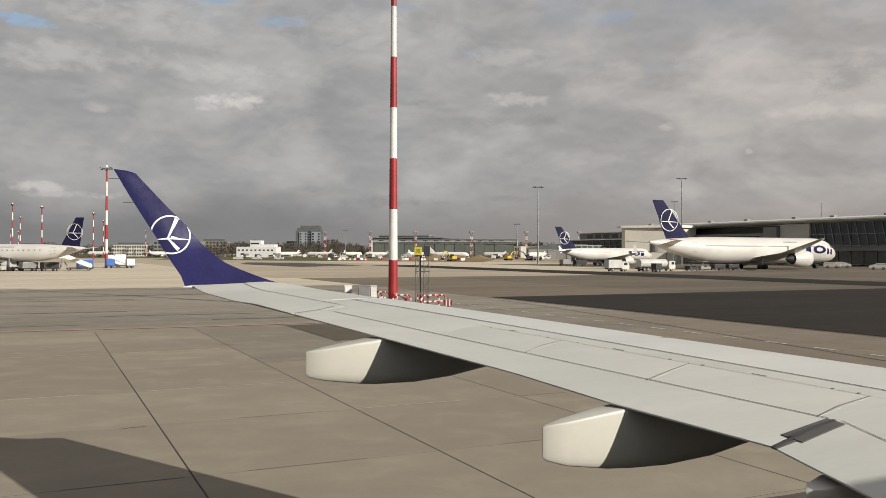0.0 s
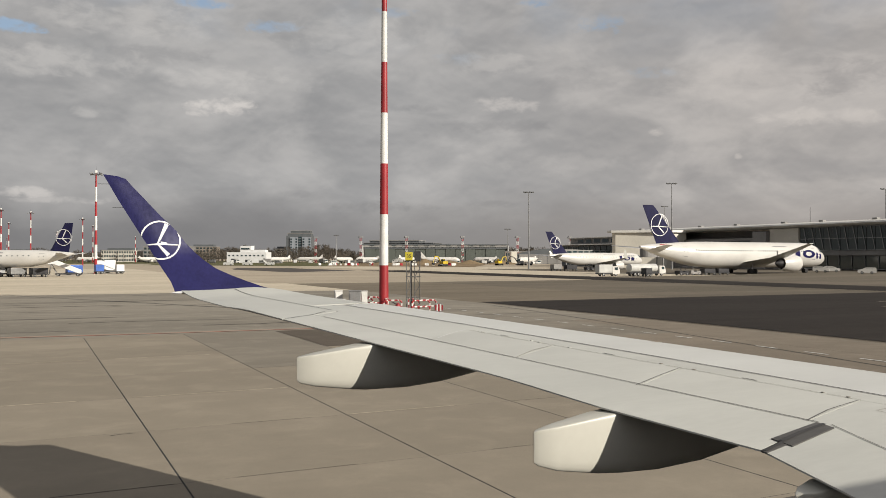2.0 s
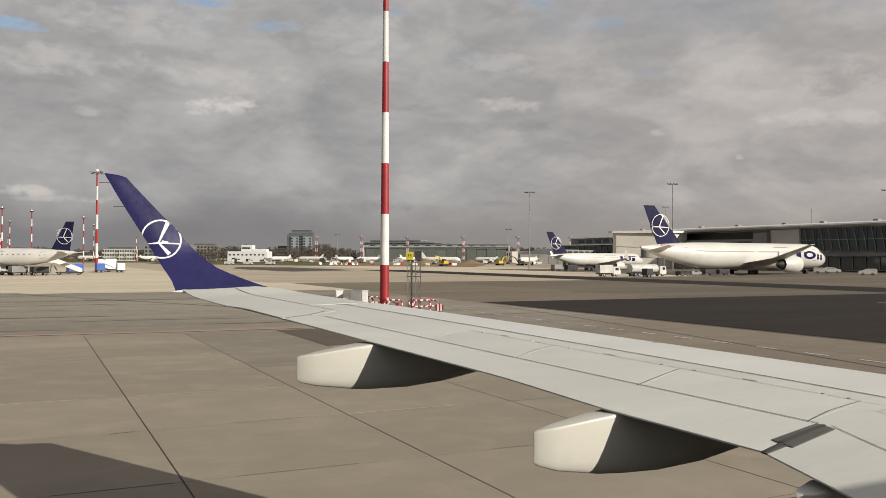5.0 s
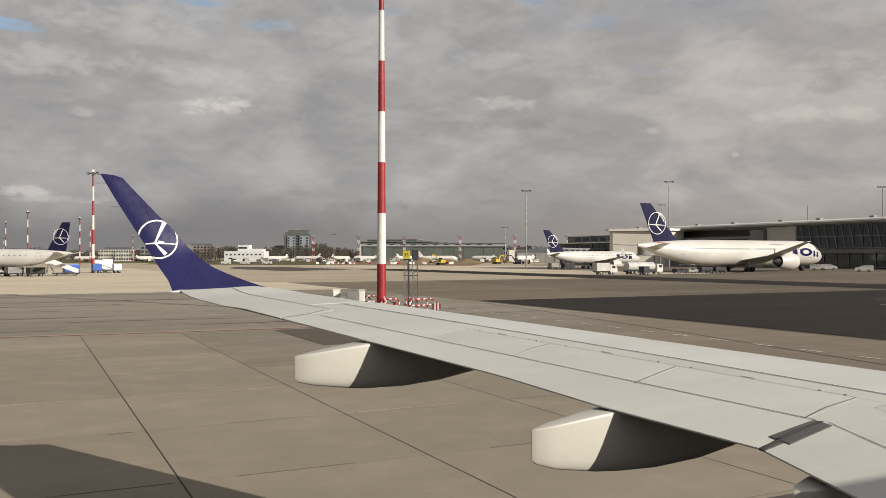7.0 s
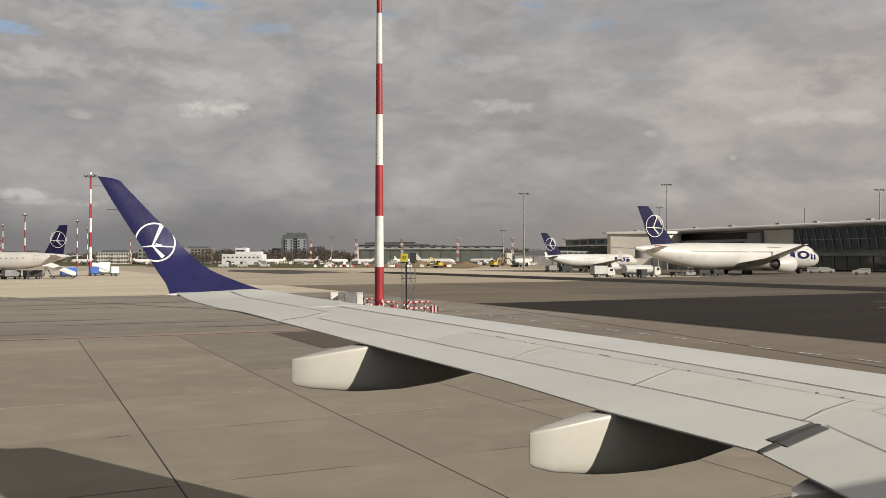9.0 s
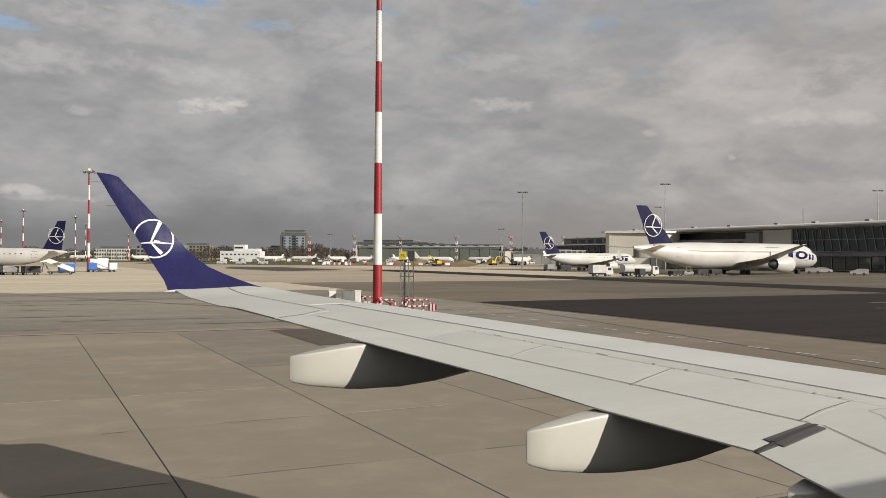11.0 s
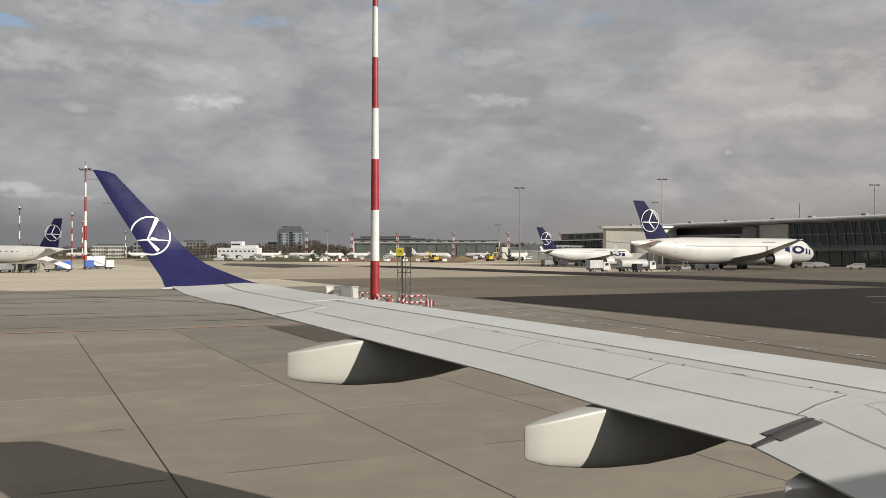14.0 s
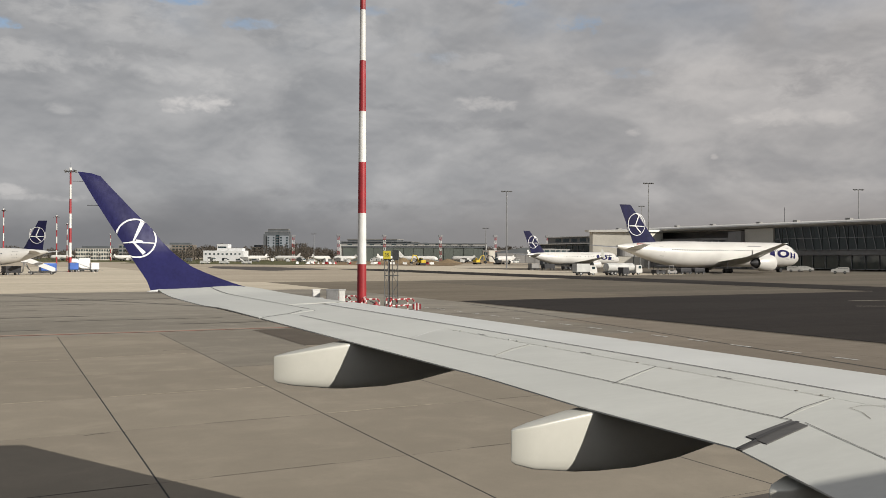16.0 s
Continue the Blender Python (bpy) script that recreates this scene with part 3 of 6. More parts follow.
def drain(x, y):
    """Slotted drain grate in a pale frame."""
    t = thing("drain_grate", pose(x, y, 0, 0, 0, 4), "slotted iron drain grate in a pale frame", "drain", kind="structure")
    solid_bm = bmesh.new()
    for cx, cy, sx, sy in ((0, 0.36, 1.75, 0.12), (0, -0.36, 1.75, 0.12), (0.81, 0, 0.13, 0.6), (-0.81, 0, 0.13, 0.6)):
        box(solid_bm, cx, cy, 0.006, sx, sy, 0.012)
    part("frame", solid_bm, "slab_pale", t)
    bed = bmesh.new()
    box(bed, 0, 0, 0.002, 1.49, 0.6, 0.004)
    part("pit", bed, "black", t)
    for k in range(16):
        bm = bmesh.new()
        box(bm, -0.70 + k * 0.0935, 0, 0.008, 0.030, 0.6, 0.010)
        part("bar", bm, "brick", t)


drain(-4.9, 14.3)
drain(14.6, 22.4)


def stand_panel():
    """Yellow stand sign painted on the slabs with a black frame and arrow."""
    x0, x1, y0, y1 = 7.95, 12.7, 8.9, 14.25
    t = thing("ground_sign", pose(0, 0, 0), "yellow painted stand panel with black frame and arrow", "marking", kind="structure")
    part("border", flat(bmesh.new(), [(x0 - 0.12, y0 - 0.12), (x1 + 0.12, y0 - 0.12), (x1 + 0.12, y1 + 0.12), (x0 - 0.12, y1 + 0.12)], 0.004, 0.004), "black", t)
    part("field", flat(bmesh.new(), [(x0, y0), (x1, y0), (x1, y1), (x0, y1)], 0.009, 0.004), "yline", t)
    part("arrow_head", flat(bmesh.new(), [(9.95, 13.35), (9.65, 11.95), (10.25, 12.2), (11.15, 11.75)], 0.014, 0.004), "black", t)
    part("arrow_stem", flat(bmesh.new(), [(10.35, 12.1), (10.75, 12.0), (12.0, 10.0), (11.6, 9.9)], 0.0145, 0.004), "black", t)


stand_panel()
marking("panel_joint", [(9.31, 8.9), (9.31, 14.2)], 0.03, "joint", "dark slab joint across the yellow panel", 0.0142)
marking("panel_joint", [(8.0, 12.99), (12.6, 12.99)], 0.02, "joint", "dark slab joint across the yellow panel", 0.0143)
for yy in (10.45, 8.85):
    marking("yellow_dash", [(5.15, yy), (5.35, yy + 0.85)], 0.26, "yline", "short yellow dash beside the stand panel", 0.006, "yellow dashes")
tyre = random.Random(8)
for k in range(26):
    x0, y0 = tyre.uniform(4, 44), tyre.uniform(46, 88)
    marking("tyre_mark", [(x0, y0), (x0 + tyre.uniform(2, 5), y0 + tyre.uniform(-0.6, 0.3)), (x0 + tyre.uniform(6, 11), y0 + tyre.uniform(-1.4, 0.4))], tyre.uniform(0.12, 0.3), "tyre_mark", "dark tyre mark on the concrete", 0.004 + 0.0004 * k, "tyre marks")


# ---------------------------------------------------------------- own aircraft
def le(y):
    return 3.50 + (12.2 - y) * 0.519


def te(y):
    if y <= 3.8:
        return 3.962 - (3.8 - y) * 0.225
    return 1.83 + (12.28 - y) * 0.253


def slat_line(y):
    return 7.259 - 0.27515 * y - 0.006685 * y * y


def spoiler_line(y):
    return 7.157 - 0.3546 * y


def flap_line(y):
    return 4.31 + (5.57 - y) * 0.31 if y > 4.05 else 3.650 + 0.2855 * y


def aileron_line(y):
    return 3.333 - 0.3607 * (y - 10.0)


def skin_z(x, y):
    """Height of the wing's upper skin."""
    a, b = te(y), le(y)
    c = b - a
    u = min(max((x - a) / c, 0.0), 1.0)
    z = 3.03 + (y - 12.2) * 0.0734 + 0.012 * c * math.sin(math.pi * u)
    if u > 0.93:
        z -= 0.020 * c * ((u - 0.93) / 0.07) ** 2
    # flap and aileron rise a little towards their trailing edge
    z += 0.032 * max(0.0, 1.0 - u / 0.23) * min(max(y - 5.0, 0.0), 1.0) * min(max((10.8 - y) / 0.5, 0.0), 1.0)
    # the tip curls up into the winglet
    if y > 11.55:
        z += 0.19 * (y - 11.55) ** 2 * min(1.0, (1.0 - u) / 0.35)
    return z


def panel(name, low, high, ya, yb, parent, nx=4, ny=16, lift=0.0, material="wing", label="", gap=0.002, thick=0.014):
    """A skin panel between two chord lines; ya and yb are its span on the lower and the higher line."""
    bm = bmesh.new()
    top, bot = [], []
    for i in range(ny + 1):
        s = i / ny
        y0, y1 = ya[0] + (ya[1] - ya[0]) * s, yb[0] + (yb[1] - yb[0]) * s
        p, q = Vector((low(y0) + gap, y0)), Vector((high(y1) - gap, y1))
        if i == 0:
            p.y, q.y = p.y - gap, q.y - gap
        if i == ny:
            p.y, q.y = p.y + gap, q.y + gap
        row_t, row_b = [], []
        for j in range(nx + 1):
            r = p.lerp(q, j / nx)
            z = skin_z(r.x, r.y) + lift
            edge = 0.003 if j in (0, nx) or i in (0, ny) else 0.0
            row_t.append(bm.verts.new((r.x, r.y, z - edge)))
            row_b.append(bm.verts.new((r.x, r.y, z - thick)))
        top.append(row_t)
        bot.append(row_b)
    for i in range(ny):
        for j in range(nx):
            bm.faces.new((top[i][j], top[i][j + 1], top[i + 1][j + 1], top[i + 1][j]))
    rim_t = [top[0][j] for j in range(nx + 1)] + [top[i][nx] for i in range(1, ny + 1)] + [top[ny][j] for j in range(nx - 1, -1, -1)] + [top[i][0] for i in range(ny - 1, 0, -1)]
    rim_b = [bot[0][j] for j in range(nx + 1)] + [bot[i][nx] for i in range(1, ny + 1)] + [bot[ny][j] for j in range(nx - 1, -1, -1)] + [bot[i][0] for i in range(ny - 1, 0, -1)]
    for i in range(len(rim_t)):
        j = (i + 1) % len(rim_t)
        bm.faces.new((rim_t[i], rim_t[j], rim_b[j], rim_b[i]))
        bm.edges.get((rim_t[i], rim_t[j])).smooth = False
    return part(name, fixed(bm), material, parent, label, True)


def wing_body(parent):
    """The closed wing under the skin panels, set a little lower."""
    bm = bmesh.new()
    rings = []
    n = 14
    for k in range(61):
        y = -0.35 + 12.47 * k / 60
        a, b = te(y), le(y)
        c = b - a
        up, dn = [], []
        for i in range(n + 1):
            u = i / n
            x = a + 0.03 + (c - 0.07) * u
            up.append((x, y, skin_z(x, y) - 0.016))
            th = 0.095 * c * math.sin(math.pi * u ** 0.9) ** 1.5 if 0 < u < 1 else 0.0
            dn.append((x, y, skin_z(x, y) - 0.022 - th))
        rings.append(up + dn[::-1])
    loft(bm, rings)
    return part("wing_box", fixed(bm), "wing_dark", parent, "dark grey structure under the wing skin", True)


def pod(parent, y, rows):
    """Flap track fairing: rows of (x, top, bottom, half width)."""
    bm = bmesh.new()
    rings = []
    n = 40
    for x, zt, zb, w in rows:
        ring = []
        for k in range(n):
            a = 2 * math.pi * k / n
            c, s = math.cos(a), math.sin(a)
            e = 2 / 18.0 if s > 0 else 2 / 6.0
            px = w * math.copysign(abs(c) ** e, c)
            pz = math.copysign(abs(s) ** e, s)
            taper = 1.0 if pz > -0.1 else 1.0 - 0.30 * ((-pz - 0.1) / 0.9) ** 2
            ring.append((x, y + px * taper, (zt + zb) / 2 + pz * (zt - zb) / 2))
        rings.append(ring)
    loft(bm, rings)
    return part("flap_fairing", fixed(bm), "pod", parent, "cream canoe-shaped flap track fairing", True)


WINGLET = [(3.045, 12.10, 3.250, 1.795), (3.087, 12.128, 3.092, 1.785), (3.12, 12.16, 2.979, 1.777), (3.19, 12.217, 2.791, 1.758),
           (3.283, 12.286, 2.567, 1.707), (3.372, 12.361, 2.385, 1.658), (3.50, 12.458, 2.222, 1.590), (3.596, 12.497, 2.122, 1.538),
           (3.723, 12.528, 2.005, 1.468), (3.914, 12.580, 1.868, 1.355), (4.112, 12.635, 1.672, 1.240), (4.334, 12.703, 1.476, 1.113),
           (4.538, 12.760, 1.295, 1.005), (4.624, 12.781, 1.223, 0.958), (4.660, 12.790, 1.112, 0.938), (4.677, 12.794, 0.960, 0.929)]


def winglet_y(z):
    for (z0, y0, _, _), (z1, y1, _, _) in zip(WINGLET, WINGLET[1:]):
        if z <= z1:
            return y0 + (y1 - y0) * (z - z0) / (z1 - z0)
    return WINGLET[-1][1]


def winglet_x(z):
    for a, b in zip(WINGLET, WINGLET[1:]):
        if z <= b[0]:
            f = (z - a[0]) / (b[0] - a[0])
            return a[2] + (b[2] - a[2]) * f, a[3] + (b[3] - a[3]) * f
    return WINGLET[-1][2], WINGLET[-1][3]


def build_winglet(parent):
    bm = bmesh.new()
    rings = []
    for z, y, a, b in WINGLET:
        ring = []
        c = a - b
        for k in range(9):
            u = k / 8
            ring.append((b + c * u, y - 0.045 * c * math.sin(math.pi * u ** 0.7) - 0.003, z))
        for k in range(7, 0, -1):
            u = k / 8
            ring.append((b + c * u, y + 0.035 * c * math.sin(math.pi * u ** 0.7) + 0.003, z))
        rings.append(ring)
    loft(bm, rings)
    wl = part("winglet", fixed(bm), "navy", parent, "navy blue swept winglet with a white ring emblem", True)

    def at(x, z):
        a, b = winglet_x(z)
        u = min(max((x - b) / (a - b), 0.0), 1.0)
        return (x, winglet_y(z) - 0.045 * (a - b) * math.sin(math.pi * u ** 0.7) - 0.008, z)

    def kept(x, z):
        a, b = winglet_x(z)
        return min(max(x, b + 0.004), a - 0.006), z

    def plate(name, outer, inner):
        bm = bmesh.new()
        for i in range(len(outer) - 1):
            quad = [kept(*q) for q in (outer[i], outer[i + 1], inner[i + 1], inner[i])]
            if abs(quad[0][0] - quad[3][0]) + abs(quad[1][0] - quad[2][0]) + abs(quad[0][1] - quad[3][1]) > 0.006:
                bm.faces.new([bm.verts.new(at(*q)) for q in quad])
        bmesh.ops.remove_doubles(bm, verts=bm.verts, dist=0.0005)
        part(name, bm, "mark", wl, "white emblem stroke")

    cx, cz, r = 1.660, 3.767, 0.274
    ring = [(cx + r * math.cos(2 * math.pi * k / 90), cz + r * math.sin(2 * math.pi * k / 90)) for k in range(91)]
    core = [(cx + (r - 0.022) * math.cos(2 * math.pi * k / 90), cz + (r - 0.022) * math.sin(2 * math.pi * k / 90)) for k in range(91)]
    plate("emblem_ring", ring, core)

    def stroke(x0, z0, x1, z1, w0, w1, n=24):
        d = Vector((x1 - x0, z1 - z0)).normalized()
        nn = Vector((-d.y, d.x))
        o, i = [], []
        for k in range(n + 1):
            f = k / n
            p = Vector((x0 + (x1 - x0) * f, z0 + (z1 - z0) * f))
            w = w0 + (w1 - w0) * f
            o.append(tuple(p + nn * w / 2))
            i.append(tuple(p - nn * w / 2))
        plate("emblem_stroke", o, i)

    stroke(1.615, 3.712, 1.752, 3.995, 0.020, 0.058)
    stroke(1.615, 3.716, 1.758, 3.556, 0.020, 0.056)
    stroke(1.470, 3.698, 1.630, 3.712, 0.010, 0.026)
    stroke(1.625, 3.714, 1.918, 3.698, 0.024, 0.012)
    stroke(1.660, 3.727, 1.745, 3.724, 0.045, 0.016, 8)
    # pale tip cap behind the winglet root
    bm = bmesh.new()
    rings = []
    for k in range(9):
        f = k / 8
        x = 1.745 + 0.46 * f
        w = 0.055 * math.sqrt(max(0.0, 1 - (1 - f) ** 2)) + 0.006
        rings.append([(x, 12.10 + w * math.cos(2 * math.pi * q / 10), 3.046 + 0.010 * f + 0.5 * w * math.sin(2 * math.pi * q / 10)) for q in range(10)])
    loft(bm, rings)
    part("tip_cap", fixed(bm), "mark", wl, "white tip cap at the winglet root", True)
    for z in (4.545, 4.215):
        a, b = winglet_x(z)
        rod = bmesh.new()
        tube(rod, [(b + 0.02, winglet_y(z), z), (b - 0.14, winglet_y(z), z - 0.004)], 0.004, 6)
        part("static_wick", rod, "dark", wl)


def seam(parent, pts, width, material="seal", lift=0.0025):
    """A thin sealant bead on the skin along plan points."""
    bm = bmesh.new()
    n = 40
    path = []
    for k in range(n + 1):
        f = k / n * (len(pts) - 1)
        i = min(int(f), len(pts) - 2)
        path.append(tuple(Vector(pts[i]).lerp(Vector(pts[i + 1]), f - i)))
    l, r = strip(path, width)
    lv = [bm.verts.new((*p, skin_z(*p) + lift)) for p in l]
    rv = [bm.verts.new((*p, skin_z(*p) + lift)) for p in r]
    for i in range(n):
        bm.faces.new((rv[i], rv[i + 1], lv[i + 1], lv[i]))
    bmesh.ops.recalc_face_normals(bm, faces=bm.faces)
    part("seam_seal", bm, material, parent, "dark sealant line between skin panels")


def along(line, y0, y1, n=12):
    return [(line(y0 + (y1 - y0) * k / n), y0 + (y1 - y0) * k / n) for k in range(n + 1)]


def own_aircraft():
    t = thing("passenger_jet", Matrix.Translation(EYE) @ LEAN @ Matrix.Translation((0, 0, -EYE[2])), "white twin-jet airliner with grey wing and navy winglet", "aircraft")
    bm = bmesh.new()
    rings = []
    for x, r, dz in ((19.5, 0.05, -0.5), (19.2, 0.35, -0.45), (18.2, 0.8, -0.3), (16.6, 1.2, -0.12), (14.5, 1.48, 0), (8, 1.5, 0), (0, 1.5, 0), (-5, 1.5, 0), (-9, 1.2, 0.25), (-13, 0.7, 0.6), (-16, 0.2, 0.9)):
        rings.append([(x, -1.56 + r * math.cos(2 * math.pi * k / 40), 3.00 + dz + 1.10 * r * math.sin(2 * math.pi * k / 40)) for k in range(40)])
    loft(bm, rings)
    part("fuselage", fixed(bm), "white", t, "", True)
    # belly fairing, out of view: added to keep starboard light off the flap fairings
    bm = bmesh.new()
    rings = []
    for x, w, zb in ((-4.2, 0.4, 1.5), (-3.2, 1.1, 1.2), (-1.0, 1.55, 1.0), (3.0, 1.7, 0.95), (7.0, 1.65, 0.98), (9.2, 1.2, 1.2), (10.2, 0.5, 1.5)):
        rings.append([(x, -1.56 + w * math.cos(2 * math.pi * k / 24), 1.9 + (1.9 - zb) * math.sin(2 * math.pi * k / 24)) for k in range(24)])
    loft(bm, rings)
    part("belly_fairing", fixed(bm), "wing", t, "unseen grey belly fairing added to block light under the wing", True)
    wing_body(t)
    panel("leading_edge_slat", slat_line, le, (10.47, -0.2), (10.75, -0.2), t, 6, 24, material="wing_slat")
    panel("wing_tip_skin", lambda y: max(aileron_line(y), slat_line(y)) if y < 10.47 else aileron_line(y), le, (12.14, 10.473), (12.2, 10.753), t, 6, 14)
    panel("wing_skin", spoiler_line, slat_line, (8.22, -0.2), (8.22, -0.2), t, 4, 20)
    panel("wing_skin", lambda y: aileron_line(y) if y > 9.9 else flap_line(y), slat_line, (10.47, 7.838), (10.47, 8.223), t, 5, 14)
    panel("spoiler", flap_line, spoiler_line, (7.834, 6.725), (8.217, 7.103), t, 4, 10, material="spoiler")
    panel("spoiler", flap_line, spoiler_line, (6.722, 5.430), (7.100, 5.820), t, 4, 10, material="spoiler")
    panel("spoiler", flap_line, spoiler_line, (5.427, 4.163), (5.817, 4.423), t, 4, 10, material="spoiler")
    panel("wing_skin", flap_line, spoiler_line, (4.160, -0.2), (4.420, -0.2), t, 4, 12)
    panel("flap", te, flap_line, (9.40, 3.83), (9.90, 4.10), t, 4, 24)
    panel("aileron", te, aileron_line, (12.12, 9.43), (12.12, 9.93), t, 4, 14)
    panel("flap", te, flap_line, (3.775, -0.2), (3.985, -0.2), t, 4, 14, lift=0.0)
    panel("flap_seal", lambda y: 4.185, lambda y: 4.745, (3.955, 3.79), (4.095, 3.955), t, 4, 4, 0.008, "seal", "dark rubber seal between the flaps", 0.0)
    panel("flap_seal", lambda y: 3.955, lambda y: 4.20, (3.815, 3.770), (3.895, 3.835), t, 3, 3, 0.004, "seal", "dark rubber seal between the flaps", 0.0)
    pod(t, 7.87, [(2.270, 2.608, 2.395, 0.004), (2.300, 2.619, 2.368, 0.028), (2.440, 2.640, 2.332, 0.085), (2.816, 2.694, 2.281, 0.135), (2.960, 2.712, 2.271, 0.148), (3.356, 2.693, 2.269, 0.155), (3.742, 2.655, 2.303, 0.150), (4.225, 2.655, 2.385, 0.120), (4.803, 2.674, 2.510, 0.050)])
    pod(t, 4.99, [(3.090, 2.380, 2.172, 0.004), (3.118, 2.392, 2.150, 0.026), (3.256, 2.414, 2.105, 0.065), (3.585, 2.462, 2.055, 0.103), (3.780, 2.482, 2.040, 0.114), (4.099, 2.476, 2.030, 0.118), (4.506, 2.457, 2.055, 0.114), (4.971, 2.457, 2.130, 0.091), (5.552, 2.486, 2.275, 0.038)])
    pod(t, 3.36, [(3.735, 2.290, 2.125, 0.004), (3.760, 2.300, 2.105, 0.026), (3.82, 2.310, 2.04, 0.070), (3.96, 2.330, 1.97, 0.110), (4.20, 2.335, 1.93, 0.13),
                  (4.50, 2.33, 1.91, 0.135), (4.87, 2.32, 1.94, 0.13), (5.35, 2.32, 2.02, 0.11), (5.95, 2.34, 2.17, 0.05)])
    build_winglet(t)
    seam(t, along(slat_line, 10.46, 0.2), 0.022)
    seam(t, [(slat_line(10.46), 10.46), (slat_line(10.46) + 0.16, 10.58), (le(10.75) - 0.20, 10.72)], 0.009, "seam_grey")
    seam(t, along(flap_line, 9.56, 4.10), 0.013)
    seam(t, along(flap_line, 4.02, 0.2), 0.008)
    seam(t, along(aileron_line, 12.06, 10.02), 0.013)
    seam(t, [(te(9.41) + 0.02, 9.41), (2.95, 9.70), (3.22, 9.94)], 0.012)
    for y0, y1 in ((8.18, 7.80), (7.72, 7.42), (7.36, 6.62), (6.50, 6.05), (5.95, 5.32), (5.20, 4.72), (4.66, 4.42)):
        seam(t, along(spoiler_line, y0, y1), 0.007, "seam_grey")
    for y0, y1 in ((7.80, 7.70), (6.60, 6.48), (5.32, 5.20)):
        seam(t, [(spoiler_line(y0) + 0.03, y0), (spoiler_line(y1) + 0.03, y1)], 0.016)
    seam(t, [(3.712, 7.833), (4.02, 8.08), (4.224, 8.207)], 0.010, "mark")
    seam(t, [(3.977, 6.722), (4.30, 6.95), (4.60, 7.10)], 0.008, "seam_grey")
    seam(t, [(4.300, 5.428), (4.70, 5.63), (5.08, 5.818)], 0.009)
    seam(t, [(4.731, 4.160), (5.098, 4.30), (5.56, 4.42)], 0.009)
    seam(t, [(5.30, 3.90), (5.401, 4.042), (5.42, 4.158), (5.58, 4.175), (5.75, 4.10)], 0.006, "seam_grey")
    seam(t, [(4.19, 3.880), (4.47, 3.968), (4.745, 4.030)], 0.030, "black", 0.012)
    seam(t, [(3.965, 3.795), (4.19, 3.868)], 0.022, "black", 0.008)
    seam(t, [(le(7.14) - 0.10, 7.14), (le(7.12) - 0.22, 7.12), (le(7.13) - 0.28, 7.13)], 0.030, "stain")
    bm = bmesh.new()
    lathe(bm, [(10.6, 0.62), (10.85, 0.74), (10.7, 0.82), (9.6, 0.90), (8.2, 0.82), (6.9, 0.60)], 28, "x", (0, 2.75, 1.45))
    part("engine", fixed(bm), "white", t, "white engine nacelle", True)
    bm = bmesh.new()
    box(bm, 7.9, 2.75, 2.25, 3.0, 0.3, 0.5, 0.06)
    part("pylon", fixed(bm), "white", t)
    for y in (8.02, 7.40, 7.30, 6.96, 6.02, 5.72, 4.70, 4.52):
        bm = bmesh.new()
        box(bm, spoiler_line(y) + 0.02, y, skin_z(spoiler_line(y), y) + 0.002, 0.022, 0.020, 0.006, 0.001)
        part("hinge_cover", fixed(bm), "seam_grey" if y < 6.5 else "wing", t)
    for x, y in ((16.0, -1.56), (4.9, 1.3), (4.9, -4.4)):
        bm = bmesh.new()
        tube(bm, [(x, y, 2.2), (x, y, 0.45)], 0.10, 10)
        leg = part("gear_leg", bm, "steel", t)
        for s in (-0.25, 0.25):
            bm = bmesh.new()
            lathe(bm, [(-0.13, 0.25), (-0.12, 0.42), (-0.06, 0.46), (0.06, 0.46), (0.12, 0.42), (0.13, 0.25)], 20, "y", (x, y + s, 0.46))
            part("wheel", fixed(bm), "tyre", leg, "", True)


own_aircraft()


# ---------------------------------------------------------------- parked airliners
def turn_to(p, q):
    """Pose of a thing at the middle of p and q on the ground that heads from p to q."""
    d = Vector(q) - Vector(p)
    return Matrix.Translation(((p[0] + q[0]) / 2, (p[1] + q[1]) / 2, 0)) @ Matrix.Rotation(math.atan2(d.y, d.x), 4, "Z")


FUS = [(0.0, 0.03, -0.30), (0.004, 0.16, -0.29), (0.012, 0.38, -0.27), (0.03, 0.61, -0.21), (0.05, 0.78, -0.14), (0.08, 0.92, -0.06),
       (0.11, 0.985, -0.01), (0.14, 1.0, 0.0), (0.40, 1.0, 0.0), (0.66, 1.0, 0.0), (0.74, 0.94, 0.04), (0.82, 0.77, 0.16), (0.90, 0.50, 0.34), (0.96, 0.27, 0.48), (1.0, 0.09, 0.56)]


